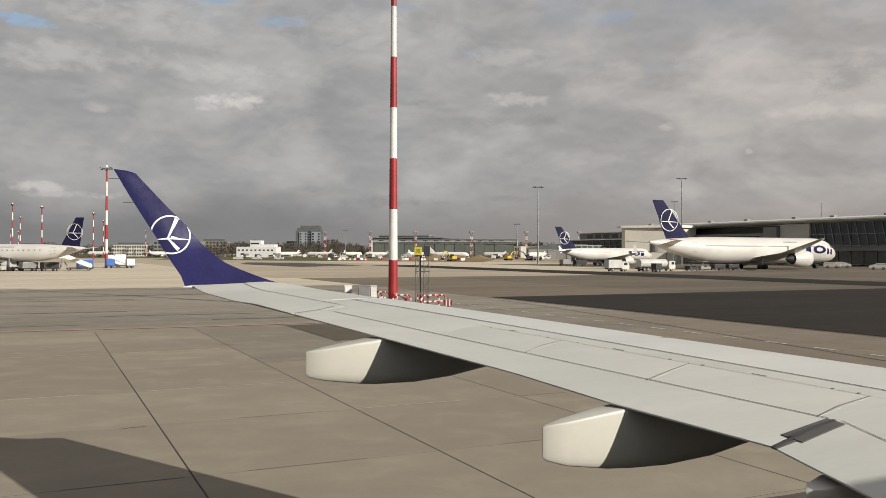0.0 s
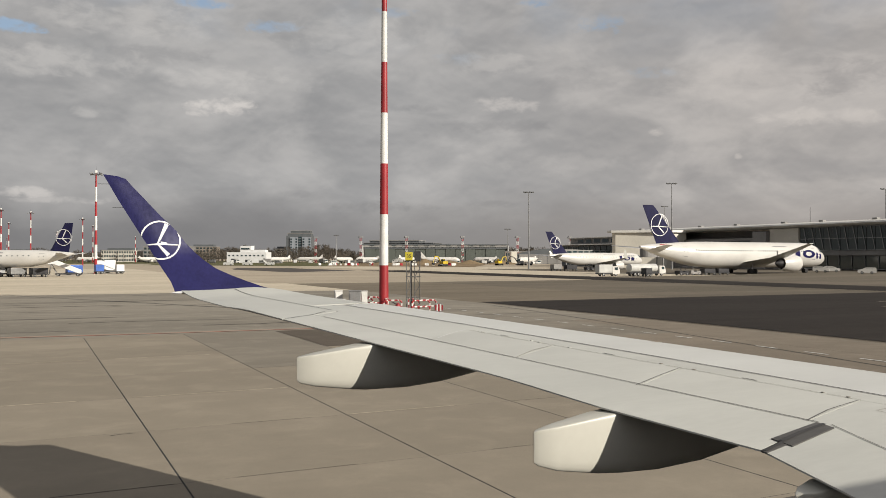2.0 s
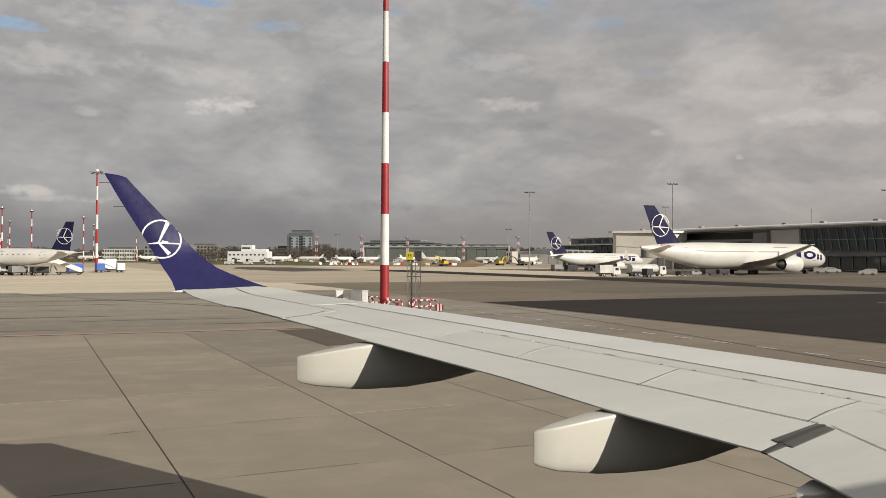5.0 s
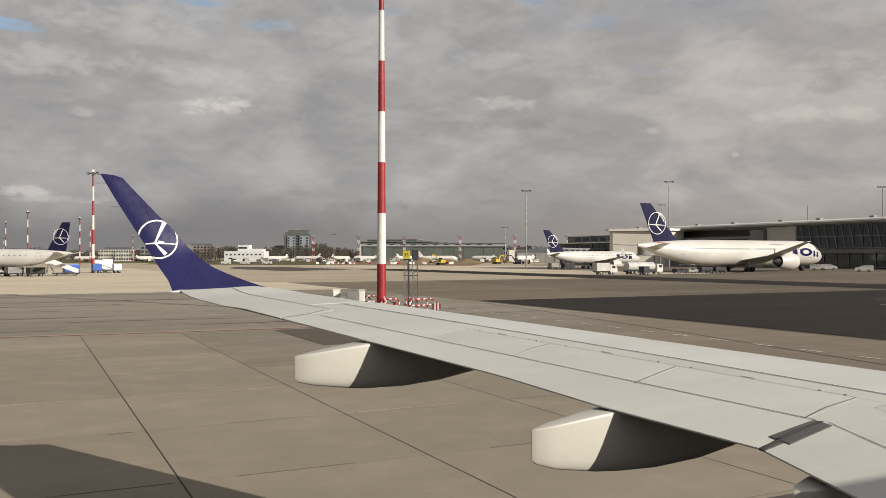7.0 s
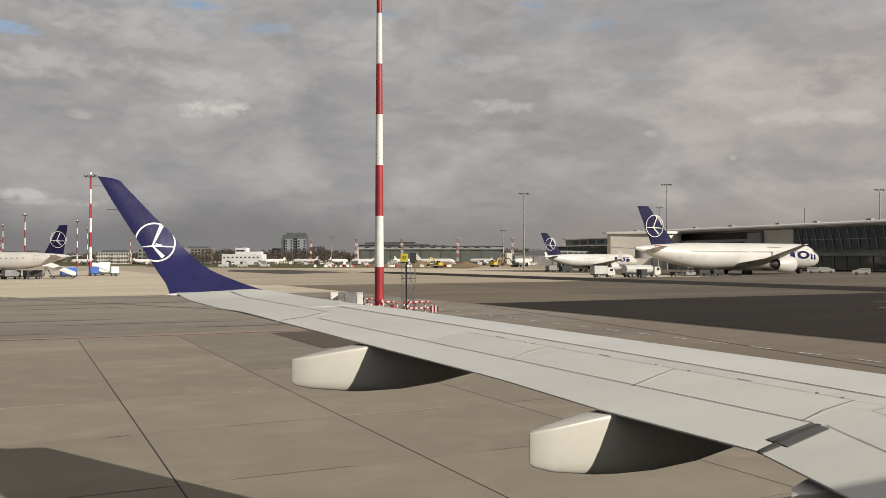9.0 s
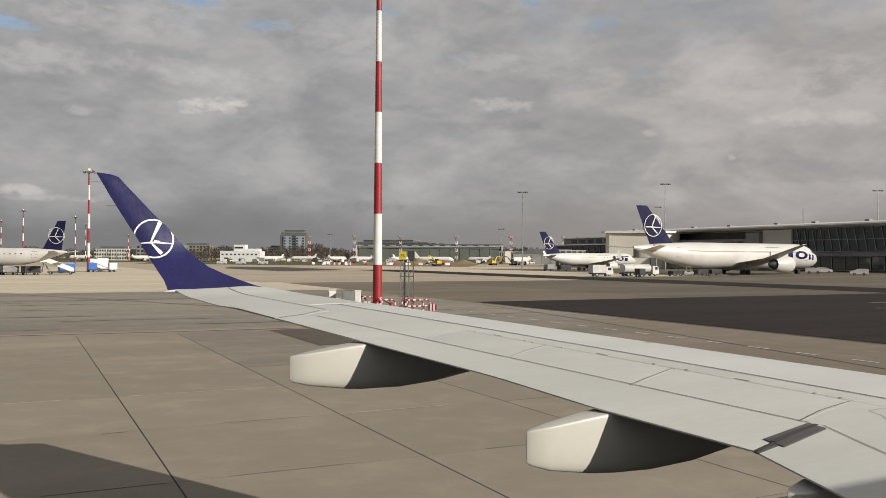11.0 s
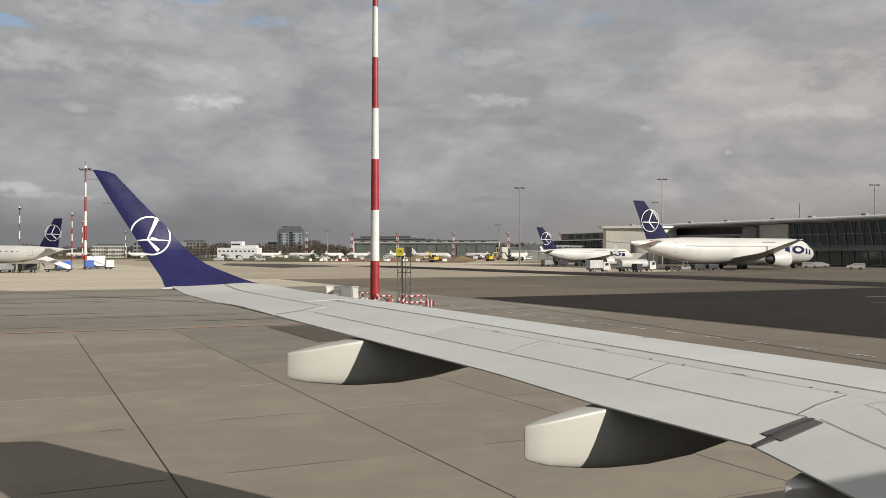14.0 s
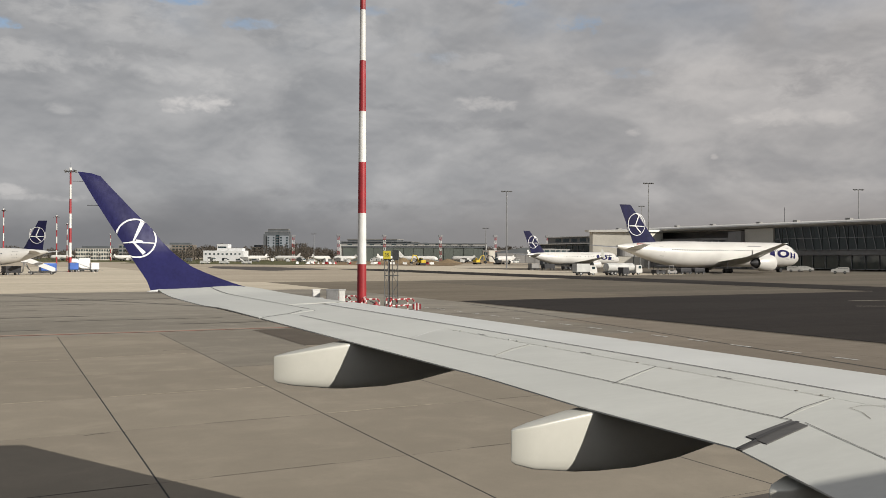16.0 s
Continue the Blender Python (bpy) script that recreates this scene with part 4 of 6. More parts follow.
def airliner(m, label, length, radius, axis, span, wing_at, fin_top, engine_r, engine_y, chord, title=0.125, detail=True, tail="fin_navy", name="airliner", tall=1.0, stripe=False, winglets=0.0, fin_chord=0.13, group="", fin_at=0.80, rise=0.10, sweep=0.52, pitch=1.05, kink=0.62, fin_lean=0.92, emblem=0.49):
    """A low-winged twin jet standing on its wheels; its nose points along x."""
    t = thing(name, m, label, "aircraft", group)
    half = length / 2
    rz = radius * tall

    def fus(sn, a):
        for p, q in zip(FUS, FUS[1:]):
            if sn <= q[0]:
                break
        f = (sn - p[0]) / (q[0] - p[0])
        r, dz = p[1] + (q[1] - p[1]) * f, p[2] + (q[2] - p[2]) * f
        return Vector((half - sn * length, radius * r * math.cos(a), axis + dz * rz + rz * r * math.sin(a)))

    n = 28 if detail else 14
    bm = bmesh.new()
    loft(bm, [[fus(q[0], 2 * math.pi * k / n) for k in range(n)] for q in FUS])
    body = part("fuselage", fixed(bm), "white", t, "", True)

    def patch(bm, s0, s1, a0, a1, k=4, lift=0.03):
        """A skin-hugging plate between two stations and two angles."""
        for i in range(k):
            quad = []
            for sn, a in ((s0, i), (s1, i), (s1, i + 1), (s0, i + 1)):
                an = a0 + (a1 - a0) * a / k
                p = fus(sn, an)
                quad.append(bm.verts.new(p + Vector((0, math.cos(an), math.sin(an))) * lift))
            bm.faces.new(quad)

    if detail:
        for side in (1, -1):
            def ang(deg):
                return radians(deg) if side > 0 else math.pi - radians(deg)
            count = int(length * 0.62 / pitch)
            for i in range(count):
                sn = 0.15 + 0.62 * i / count
                if 0.44 < sn < 0.455:
                    continue
                bm = bmesh.new()
                patch(bm, sn, sn + 0.30 / length, ang(15), ang(20.5), 1)
                part("window", fixed(bm), "glass", body)
            for a, b in ((0.030, 0.042), (0.044, 0.056), (0.058, 0.069)):
                bm = bmesh.new()
                patch(bm, a, b, ang(26), ang(54), 3, 0.09)
                part("cockpit_window", fixed(bm), "glass", body, "dark cockpit window")
            for sn in (0.105, 0.80):
                bm = bmesh.new()
                w = 0.85 / length
                for a, b, c, d in ((sn, sn + 0.12 / length, -22, 34), (sn + w, sn + w + 0.12 / length, -22, 34), (sn, sn + w, 32, 34), (sn, sn + w, -22, -20)):
                    patch(bm, a, b, ang(c), ang(d), 2, 0.02)
                part("door_frame", fixed(bm), "steel", body)
            if title:
                h = radius / length
                ring = bmesh.new()
                for q in range(20):
                    quad = []
                    for f, w in ((1.0, q), (1.0, q + 1), (0.50, q + 1), (0.50, q)):
                        wa = 2 * math.pi * w / 20
                        an = ang(5 + 19 * f * math.sin(wa))
                        p = fus(title + h * (1.75 + 0.72 * f * math.cos(wa)), an)
                        quad.append(ring.verts.new(p + Vector((0, math.cos(an), math.sin(an))) * 0.05))
                    ring.faces.new(quad)
                part("title_ring", fixed(ring), "navy", body, "navy ring of the airline title shape")
                for a, b, lo, hi in ((0.0, 2.5, 25, 33), (0.15, 0.85, -15, 14), (2.75, 3.3, -15, 30)):
                    bm = bmesh.new()
                    patch(bm, title + a * h, title + b * h, ang(lo), ang(hi), 5, 0.04)
                    part("title_block", fixed(bm), "navy", body, "navy airline title shape")
                bm = bmesh.new()
                patch(bm, title + 0.02 + 3.7 * h, title + 0.02 + 3.7 * h + 4.6 / length, ang(38), ang(43), 2, 0.04)
                part("title_bar", fixed(bm), "steel", body, "small grey title bar")

    # wings
    root, tip = chord
    for side in (1, -1):
        bm = bmesh.new()
        rings = []
        for f, c, dx in ((0.0, root, 0.0), (0.33, root * kink, -0.33 * span * 0.5 * 0.50), (1.0, tip, -span * 0.5 * sweep)):
            y = side * (radius * 0.3 + (span / 2 - radius * 0.3) * f)
            z = axis - rz * 0.72 + abs(y) * rise
            x0 = half - wing_at * length + dx
            ring = []
            for u, h in ((0, 0), (0.08, 0.035), (0.35, 0.06), (0.7, 0.035), (1, 0.002), (0.7, -0.025), (0.35, -0.055), (0.08, -0.03)):
                ring.append((x0 - u * c, y, z + h * c * 0.95))
            rings.append(ring)
        if winglets:
            y = side * (span / 2 + 0.25 * winglets)
            z = axis - rz * 0.72 + span / 2 * rise + winglets
            rings.append([(half - wing_at * length - span * 0.5 * sweep - 0.6 * winglets - u * tip * 0.4, y + side * h * tip * 0.3, z) for u, h in ((0, 0), (0.08, 0.035), (0.35, 0.06), (0.7, 0.035), (1, 0.002), (0.7, -0.025), (0.35, -0.055), (0.08, -0.03))])
        loft(bm, rings)
        part("wing", fixed(bm), "wing", t, "light grey swept wing", True)
        # engine
        x0 = half - wing_at * length + 0.2 * root - engine_y * 0.50 + 0.55 * engine_r
        zc = max(axis - rz * 0.72 + engine_y * 0.10 - engine_r * 1.05, engine_r * 1.35)
        bm = bmesh.new()
        R = engine_r
        lathe(bm, [(x0 + 0.05 * R, 0.80 * R), (x0 + 0.30 * R, 0.86 * R), (x0 + 0.42 * R, 0.93 * R), (x0 + 0.30 * R, 1.0 * R), (x0 - 0.5 * R, 1.10 * R), (x0 - 1.6 * R, 1.02 * R), (x0 - 2.5 * R, 0.80 * R), (x0 - 2.45 * R, 0.70 * R)], 22, "x", (0, side * engine_y, zc), cap=False)
        nac = part("engine", fixed(bm), "white", t, "white engine nacelle", True)
        bm = bmesh.new()
        lathe(bm, [(x0 + 0.10 * R, 0.05 * R), (x0 - 0.15 * R, 0.25 * R), (x0 - 0.18 * R, 0.84 * R)], 22, "x", (0, side * engine_y, zc))
        part("fan", fixed(bm), "fan", nac, "dark fan face", True)
        bm = bmesh.new()
        lathe(bm, [(x0 - 2.2 * R, 0.72 * R), (x0 - 2.4 * R, 0.62 * R), (x0 - 3.0 * R, 0.42 * R), (x0 - 3.5 * R, 0.05 * R)], 16, "x", (0, side * engine_y, zc))
        part("exhaust", fixed(bm), "dark", nac, "dark exhaust cone", True)
        bm = bmesh.new()
        box(bm, x0 - 1.6 * R, side * engine_y, zc + 1.15 * R, 3.0 * R, 0.22 * R, 0.9 * R, 0.05)
        part("pylon", fixed(bm), "white", nac)
        # tailplane
        bm = bmesh.new()
        rings = []
        for f, c in ((0, fin_chord * length * 0.62), (1, fin_chord * length * 0.26)):
            y = side * (radius * 0.15 + span * 0.17 * f)
            x = half - 0.885 * length - span * 0.17 * f * 0.62
            z = axis + rz * 0.38 + f * span * 0.17 * 0.10
            rings.append([(x - u * c, y, z + h * c) for u, h in ((0, 0), (0.3, 0.05), (1, 0.003), (0.3, -0.04))])
        loft(bm, rings)
        part("tailplane", fixed(bm), "white", t, "", True)
    # fin
    bm = bmesh.new()
    rings = []
    z0 = axis + rz * 0.62
    hfin = fin_top - z0
    xr = half - fin_at * length
    cr, ct = fin_chord * length, fin_chord * length * 0.42
    lean = hfin * fin_lean
    for f in (0.0, 0.07, 0.5, 1.0):
        c = cr + (ct - cr) * f
        x = xr - lean * f + (0.35 * cr if f == 0 else 0)
        c += 0.35 * cr if f == 0 else 0
        rings.append([(x - u * c, h * c, z0 + hfin * f) for u, h in ((0, 0), (0.12, 0.028), (0.4, 0.038), (1, 0.004), (0.4, -0.038), (0.12, -0.028))])
    loft(bm, rings)
    fin = part("fin", fixed(bm), tail, t, "navy blue tail fin with white ring emblem" if tail == "fin_navy" else "", True)
    if detail:
        cz = z0 + hfin * 0.52
        cx = xr - lean * 0.52 - (cr + (ct - cr) * 0.52) * 0.48
        rr = (cr + (ct - cr) * 0.52) * emblem
        for side in (1, -1):
            yy = side * (0.045 * cr * 0.75 + 0.03)
            bm = bmesh.new()
            for k in range(36):
                a, b = 2 * math.pi * k / 36, 2 * math.pi * (k + 1) / 36
                bm.faces.new([bm.verts.new((cx + q * rr * math.cos(w), yy, cz + q * rr * math.sin(w))) for q, w in ((1, a), (1, b), (0.94, b), (0.94, a))])
            bmesh.ops.remove_doubles(bm, verts=bm.verts, dist=0.001)
            part("emblem_ring", bm, "mark", fin, "white emblem ring")
            for a0, w0, reach in ((66, 0.11, 1.08), (-42, 0.11, 0.85), (180, 0.06, 0.70), (-2, 0.05, 1.05)):
                bm = bmesh.new()
                d, e = Vector((math.cos(radians(a0)), math.sin(radians(a0)))), Vector((-math.sin(radians(a0)), math.cos(radians(a0))))
                bm.faces.new([bm.verts.new((cx - side * rr * (d.x * u + e.x * v - 0.16), yy, cz + rr * (d.y * u + e.y * v - 0.14))) for u, v in ((0, -0.05), (reach, -w0 / 2), (reach, w0 / 2), (0, 0.05))])
                part("emblem_stroke", bm, "mark", fin, "white emblem stroke")
        if stripe:
            for side in (1, -1):
                bm = bmesh.new()
                box(bm, half - (fin_at + 0.065) * length, side * 0.30 * radius, axis + rz * 0.70, 0.12 * length, 0.06, 0.50)
                part("red_stripe", fixed(bm), "red", fin, "thin red stripe under the fin")
    # landing gear
    wr = 0.55 if length > 45 else 0.42
    for x, y, cols in ((half - 0.11 * length, 0.0, 1), (half - (wing_at + 0.155) * length, radius * 1.25, 2 if length > 45 else 1), (half - (wing_at + 0.155) * length, -radius * 1.25, 2 if length > 45 else 1)):
        bm = bmesh.new()
        tube(bm, [(x, y, axis - rz * 0.6), (x, y, wr)], 0.14 if detail else 0.2, 8)
        leg = part("gear_leg", bm, "steel", t)
        for c in range(cols):
            for w in (-0.35, 0.35):
                bm = bmesh.new()
                xx = x + (c - (cols - 1) / 2) * wr * 2.3
                lathe(bm, [(-0.2, wr * 0.6), (-0.18, wr * 0.95), (0, wr), (0.18, wr * 0.95), (0.2, wr * 0.6)], 14, "y", (xx, y + w, wr))
                part("wheel", fixed(bm), "tyre", leg, "", True)
    return t


airliner(turn_to((27.0, 172.9), (2.1, 188.5)), "white regional jet with navy fin on the apron stand", 31.0, 1.52, 3.4, 26.0, 0.40, 10.0, 0.92, 4.0, (4.9, 1.4), title=0.225, name="regional_jet", tall=1.08, winglets=1.4, fin_chord=0.125, fin_at=0.842, fin_lean=0.55, emblem=0.56)
airliner(turn_to((141.4, 151.7), (199.4, 153.0)), "white wide-body jet with navy fin at the terminal", 58.2, 3.0, 4.4, 53.0, 0.33, 15.4, 1.8, 9.3, (10.8, 1.4), name="widebody_jet", stripe=True, fin_chord=0.126, fin_at=0.79, title=0.055, rise=0.165, sweep=0.60, pitch=0.70, kink=0.45)
airliner(turn_to((154.9, 209.5), (190.5, 212.4)), "white narrow-body jet with navy fin at the terminal", 35.7, 1.85, 3.35, 33.0, 0.34, 11.2, 1.0, 4.8, (6.5, 1.5), name="narrowbody_jet", winglets=2.2, fin_chord=0.15)
airliner(turn_to((268, 96), (216, 98)), "white wide-body jet beside the glass terminal", 57.0, 2.9, 5.0, 60.0, 0.34, 17.0, 1.75, 9.8, (11.5, 2.2), name="widebody_jet", stripe=True, fin_chord=0.135)
FAR = [((190, 632), 200, 32), ((207, 612), 150, 34), ((228, 600), 20, 30), ((236, 570), 170, 30), ((246, 520), 15, 32), ((244, 470), -25, 42),
       ((284, 484), 140, 28), ((296, 458), 20, 34), ((247, 372), 200, 26), ((266, 356), 215, 30), ((96, 640), 30, 28), ((30, 700), 200, 30), ((60, 690), 160, 28)]
for (fx, fy), deg, ln in FAR:
    ln *= 0.60
    airliner(pose(fx, fy, 0, 0, 0, deg), "small white jet parked far across the field", ln, 1.45, 2.7, ln * 0.9, 0.36, ln * 0.29, 0.75, 3.6, (ln * 0.15, 1.3), 0, False, "white", "distant_jet", group="distant parked jets")


# ---------------------------------------------------------------- masts
def flood_mast(m, label, height, r0, r1, count, heads, group, red_first=True):
    """Tapered red and white floodlight mast with a crown of lamps."""
    t = thing("floodlight_mast", m, label, "mast", group)
    rows, bands = [], []
    for k in range(count):
        z0, z1 = height * k / count, height * (k + 1) / count
        rows.append(((0, 0, z0), r0 + (r1 - r0) * z0 / height))
        bands.append((k + (0 if red_first else 1)) % 2)
    rows.append(((0, 0, height), r1))
    bm = bmesh.new()
    tube(bm, [p for p, _ in rows], [r for _, r in rows], 18, bands)
    part("pole", bm, ["red", "signal_white"], t, "pole painted in red and white bands", True)
    bm = bmesh.new()
    lathe(bm, [(0, r0 * 1.7), (0.05, r0 * 1.7), (0.07, r0 * 1.15), (0.2, r0 * 1.05)], 18, "z")
    part("base_flange", fixed(bm), "red", t)
    bm = bmesh.new()
    pts = [(0.75 * math.cos(2 * math.pi * k / 20), 0.75 * math.sin(2 * math.pi * k / 20), height - 0.3) for k in range(21)]
    tube(bm, pts, 0.05, 6)
    for k in range(4):
        a = math.pi * k / 2
        tube(bm, [(0, 0, height - 0.9), (0.75 * math.cos(a), 0.75 * math.sin(a), height - 0.3)], 0.035, 6)
    part("lamp_ring", bm, "dark", t)
    for k in range(heads):
        a = 2 * math.pi * k / heads + 0.35
        bm = bmesh.new()
        rot = Matrix.Rotation(a, 3, "Z") @ Matrix.Rotation(radians(14 if k % 2 else 24), 3, "Y")
        box(bm, 1.15 * math.cos(a), 1.15 * math.sin(a), height + (-0.10 if k % 2 else -0.32), 0.66, 0.50, 0.22, 0.05, rot)
        head = part("floodlight", fixed(bm), "lamp", t)
        bm = bmesh.new()
        tube(bm, [(0.7 * math.cos(a), 0.7 * math.sin(a), height - 0.3), (1.0 * math.cos(a), 1.0 * math.sin(a), height + (-0.05 if k % 2 else -0.3))], 0.03, 6)
        part("bracket", bm, "dark", head)
    bm = bmesh.new()
    tube(bm, [(0, 0, height), (0, 0, height + 1.6)], 0.02, 6)
    part("lightning_rod", bm, "dark", t)
    bm = bmesh.new()
    box(bm, 0, 0, height + 0.28, 0.5, 0.5, 0.55, 0.08)
    part("winch_head", fixed(bm), "signal_white", t, "pale box on the mast head")
    return t


flood_mast(pose(39.9, 49.5, 0), "tall red and white banded floodlight mast on the apron", 22.0, 0.30, 0.15, 7, 8, "")
for x, y, h in ((7.1, 233.5, 22.4), (33.9, 210.6, 22.9)):
    flood_mast(pose(x, y, 0), "red and white banded floodlight mast beside the jet stand", h, 0.36, 0.18, 7, 6, "stand floodlight masts")
for x, y, h in ((10.3, 381, 22.5), (20.9, 400.1, 22.5), (10.3, 529, 22.5), (-2.9, 843.7, 22.5), (2.1, 889.1, 22), (57.9, 604.6, 24), (37.5, 640, 21), (95.4, 709.4, 20), (42.6, 430, 21.5), (-18, 620, 22)):
    flood_mast(pose(x, y, 0), "distant red and white banded floodlight mast", h, 0.33, 0.20, 7, 4, "distant floodlight masts")


def light_pole(x, y, h):
    t = thing("light_pole", pose(x, y, 0), "slender grey steel light pole with twin lamp heads", "lamp post", "grey light poles")
    bm = bmesh.new()
    tube(bm, [(0, 0, 0), (0, 0, h * 0.5), (0, 0, h)], [0.26, 0.2, 0.13], 12)
    part("pole", bm, "steel", t, "", True)
    bm = bmesh.new()
    tube(bm, [(-1.2, 0.6, h - 0.2), (0, 0, h), (1.2, -0.6, h - 0.2)], 0.06, 6)
    part("cross_arm", bm, "dark", t)
    for sx in (-1.2, -0.5, 0.5, 1.2):
        bm = bmesh.new()
        box(bm, sx, -sx * 0.5, h + 0.05, 0.7, 0.5, 0.35, 0.05, Matrix.Rotation(radians(20), 3, "X"))
        part("lamp_head", fixed(bm), "lamp", t)


for x, y, h in ((165.5, 238, 24.8), (207.3, 218.2, 27.7), (298.0, 329.0, 28.6), (262, 182.4, 25.3), (197.9, 526.6, 18), (242.1, 384, 18.4)):
    light_pole(x, y, h)


def lattice_mast(x, y, h):
    """Square trellis mast in red and white with a lamp platform."""
    t = thing("lattice_mast", pose(x, y, 0), "red and white trellis mast with a lamp platform", "mast", "trellis masts by the hangar")
    w = 0.6
    seg = 7
    for k in range(seg):
        z0, z1 = h * k / seg, h * (k + 1) / seg
        bm = bmesh.new()
        for a, b in ((-w, -w), (w, -w), (w, w), (-w, w)):
            tube(bm, [(a, b, z0), (a, b, z1)], 0.08, 5)
            tube(bm, [(a, b, z0), (-b, a, z1)], 0.05, 5)
        part("lattice_section", bm, "red" if k % 2 == 0 else "signal_white", t)
    bm = bmesh.new()
    box(bm, 0, 0, h + 0.2, 3.4, 1.8, 0.3, 0.05)
    box(bm, 0, 0, h + 0.8, 3.0, 1.0, 0.45, 0.05)
    part("lamp_platform", fixed(bm), "lamp", t)


for x, y in ((204.5, 591.5), (226.6, 559), (254.8, 544.8), (289.4, 527.9), (323.4, 511.5), (355, 494)):
    lattice_mast(x, y, 17.5)


# ---------------------------------------------------------------- barriers, cabinets and sign at the mast
def arc_barrier(m, group):
    """Bent tube barrier in red and white bands with a middle rail."""
    t = thing("tube_barrier", m, "bent steel tube barrier in red and white bands", "barrier", group)
    w, h, r = 1.05, 1.12, 0.16
    pts = [(-w / 2, 0, 0.2 * k) for k in range(5)] + [(-w / 2, 0, h - r)]
    for k in range(1, 5):
        a = math.pi - math.pi / 2 * k / 4
        pts.append((-w / 2 + r + r * math.cos(a), 0, h - r + r * math.sin(a)))
    pts += [(-0.28, 0, h), (-0.09, 0, h), (0.09, 0, h), (0.28, 0, h)]
    for k in range(0, 4):
        a = math.pi / 2 - math.pi / 2 * k / 4
        pts.append((w / 2 - r + r * math.cos(a), 0, h - r + r * math.sin(a)))
    pts += [(w / 2, 0, h - r)] + [(w / 2, 0, 0.2 * k) for k in range(4, -1, -1)]
    bands = [1, 0, 1, 0, 1, 0, 0, 0, 0, 1, 0, 1, 0, 1, 0, 0, 0, 0, 1, 0, 1, 0, 1]
    bm = bmesh.new()
    tube(bm, pts, 0.046, 8, bands[:len(pts) - 1])
    part("hoop", bm, ["red", "signal_white"], t, "", True)
    for zr in (0.40, 0.76):
        bm = bmesh.new()
        tube(bm, [(-w / 2 + w * k / 7, 0, zr) for k in range(8)], 0.048, 8, [0, 1, 0, 1, 0, 1, 0])
        part("rail", bm, ["red", "signal_white"], t, "", True)


for x, y, deg in ((34.75, 48.6, 82), (35.05, 47.55, 78), (36.15, 46.75, -8), (35.9, 49.6, -12), (38.5, 49.2, -10), (39.30, 46.6, -12), (39.7, 48.6, 55), (39.6, 50.9, -14),
                  (40.70, 45.7, -12), (41.25, 46.0, -16), (40.9, 47.6, 50)):
    arc_barrier(pose(x, y, 0, 0, 0, deg), "tube barriers round the mast")


def cabinet(x, y, w, d, h, mat, label, deg=-28):
    t = thing("electrical_cabinet", pose(x, y, 0, 0, 0, deg), label, "cabinet")
    bm = bmesh.new()
    box(bm, 0, 0, h / 2, w, d, h, 0.02)
    part("body", fixed(bm), mat, t)
    bm = bmesh.new()
    box(bm, 0, -d / 2 - 0.012, h / 2, w * 0.86, 0.02, h * 0.88, 0.006)
    door = part("door", fixed(bm), mat, t)
    bm = bmesh.new()
    box(bm, w * 0.3, -d / 2 - 0.035, h * 0.55, 0.03, 0.03, 0.12, 0.005)
    part("handle", fixed(bm), "dark", door)
    bm = bmesh.new()
    box(bm, 0, 0, h + 0.02, w + 0.06, d + 0.06, 0.04, 0.01)
    part("roof_cap", fixed(bm), mat, t)


cabinet(36.65, 48.2, 0.50, 0.45, 1.15, "box", "low light grey steel cabinet at the mast", -10)
cabinet(36.75, 48.9, 0.44, 0.40, 1.62, "signal_white", "tall white steel cabinet behind the barriers", -10)
# one cabinet as two: grey for its shaded front, white for its sunlit end
cabinet(37.42, 47.9, 0.70, 0.5, 1.64, "steel", "wide grey cabinet beside the mast, coloured as a shaded front", -20)
cabinet(37.96, 47.75, 0.36, 0.5, 1.62, "signal_white", "narrow white cabinet added as the grey one's sunlit end", -20)


def extinguisher(x, y):
    t = thing("fire_extinguisher_trolley", pose(x, y, 0), "red wheeled fire extinguisher by the barriers", "extinguisher", "apron extinguishers")
    bm = bmesh.new()
    lathe(bm, [(0.12, 0.05), (0.16, 0.17), (0.80, 0.17), (0.92, 0.10), (1.0, 0.04)], 14, "z")
    part("cylinder", fixed(bm), "red", t, "", True)
    for sy in (-0.2, 0.2):
        bm = bmesh.new()
        lathe(bm, [(-0.03, 0.10), (-0.03, 0.16), (0.03, 0.16), (0.03, 0.10)], 12, "y", (0, sy, 0.16))
        part("wheel", fixed(bm), "tyre", t)
    bm = bmesh.new()
    tube(bm, [(-0.05, -0.14, 0.9), (-0.35, -0.14, 1.05), (-0.35, 0.14, 1.05), (-0.05, 0.14, 0.9)], 0.02, 6)
    part("handle", bm, "dark", t)


extinguisher(36.25, 47.45)
extinguisher(39.45, 46.2)


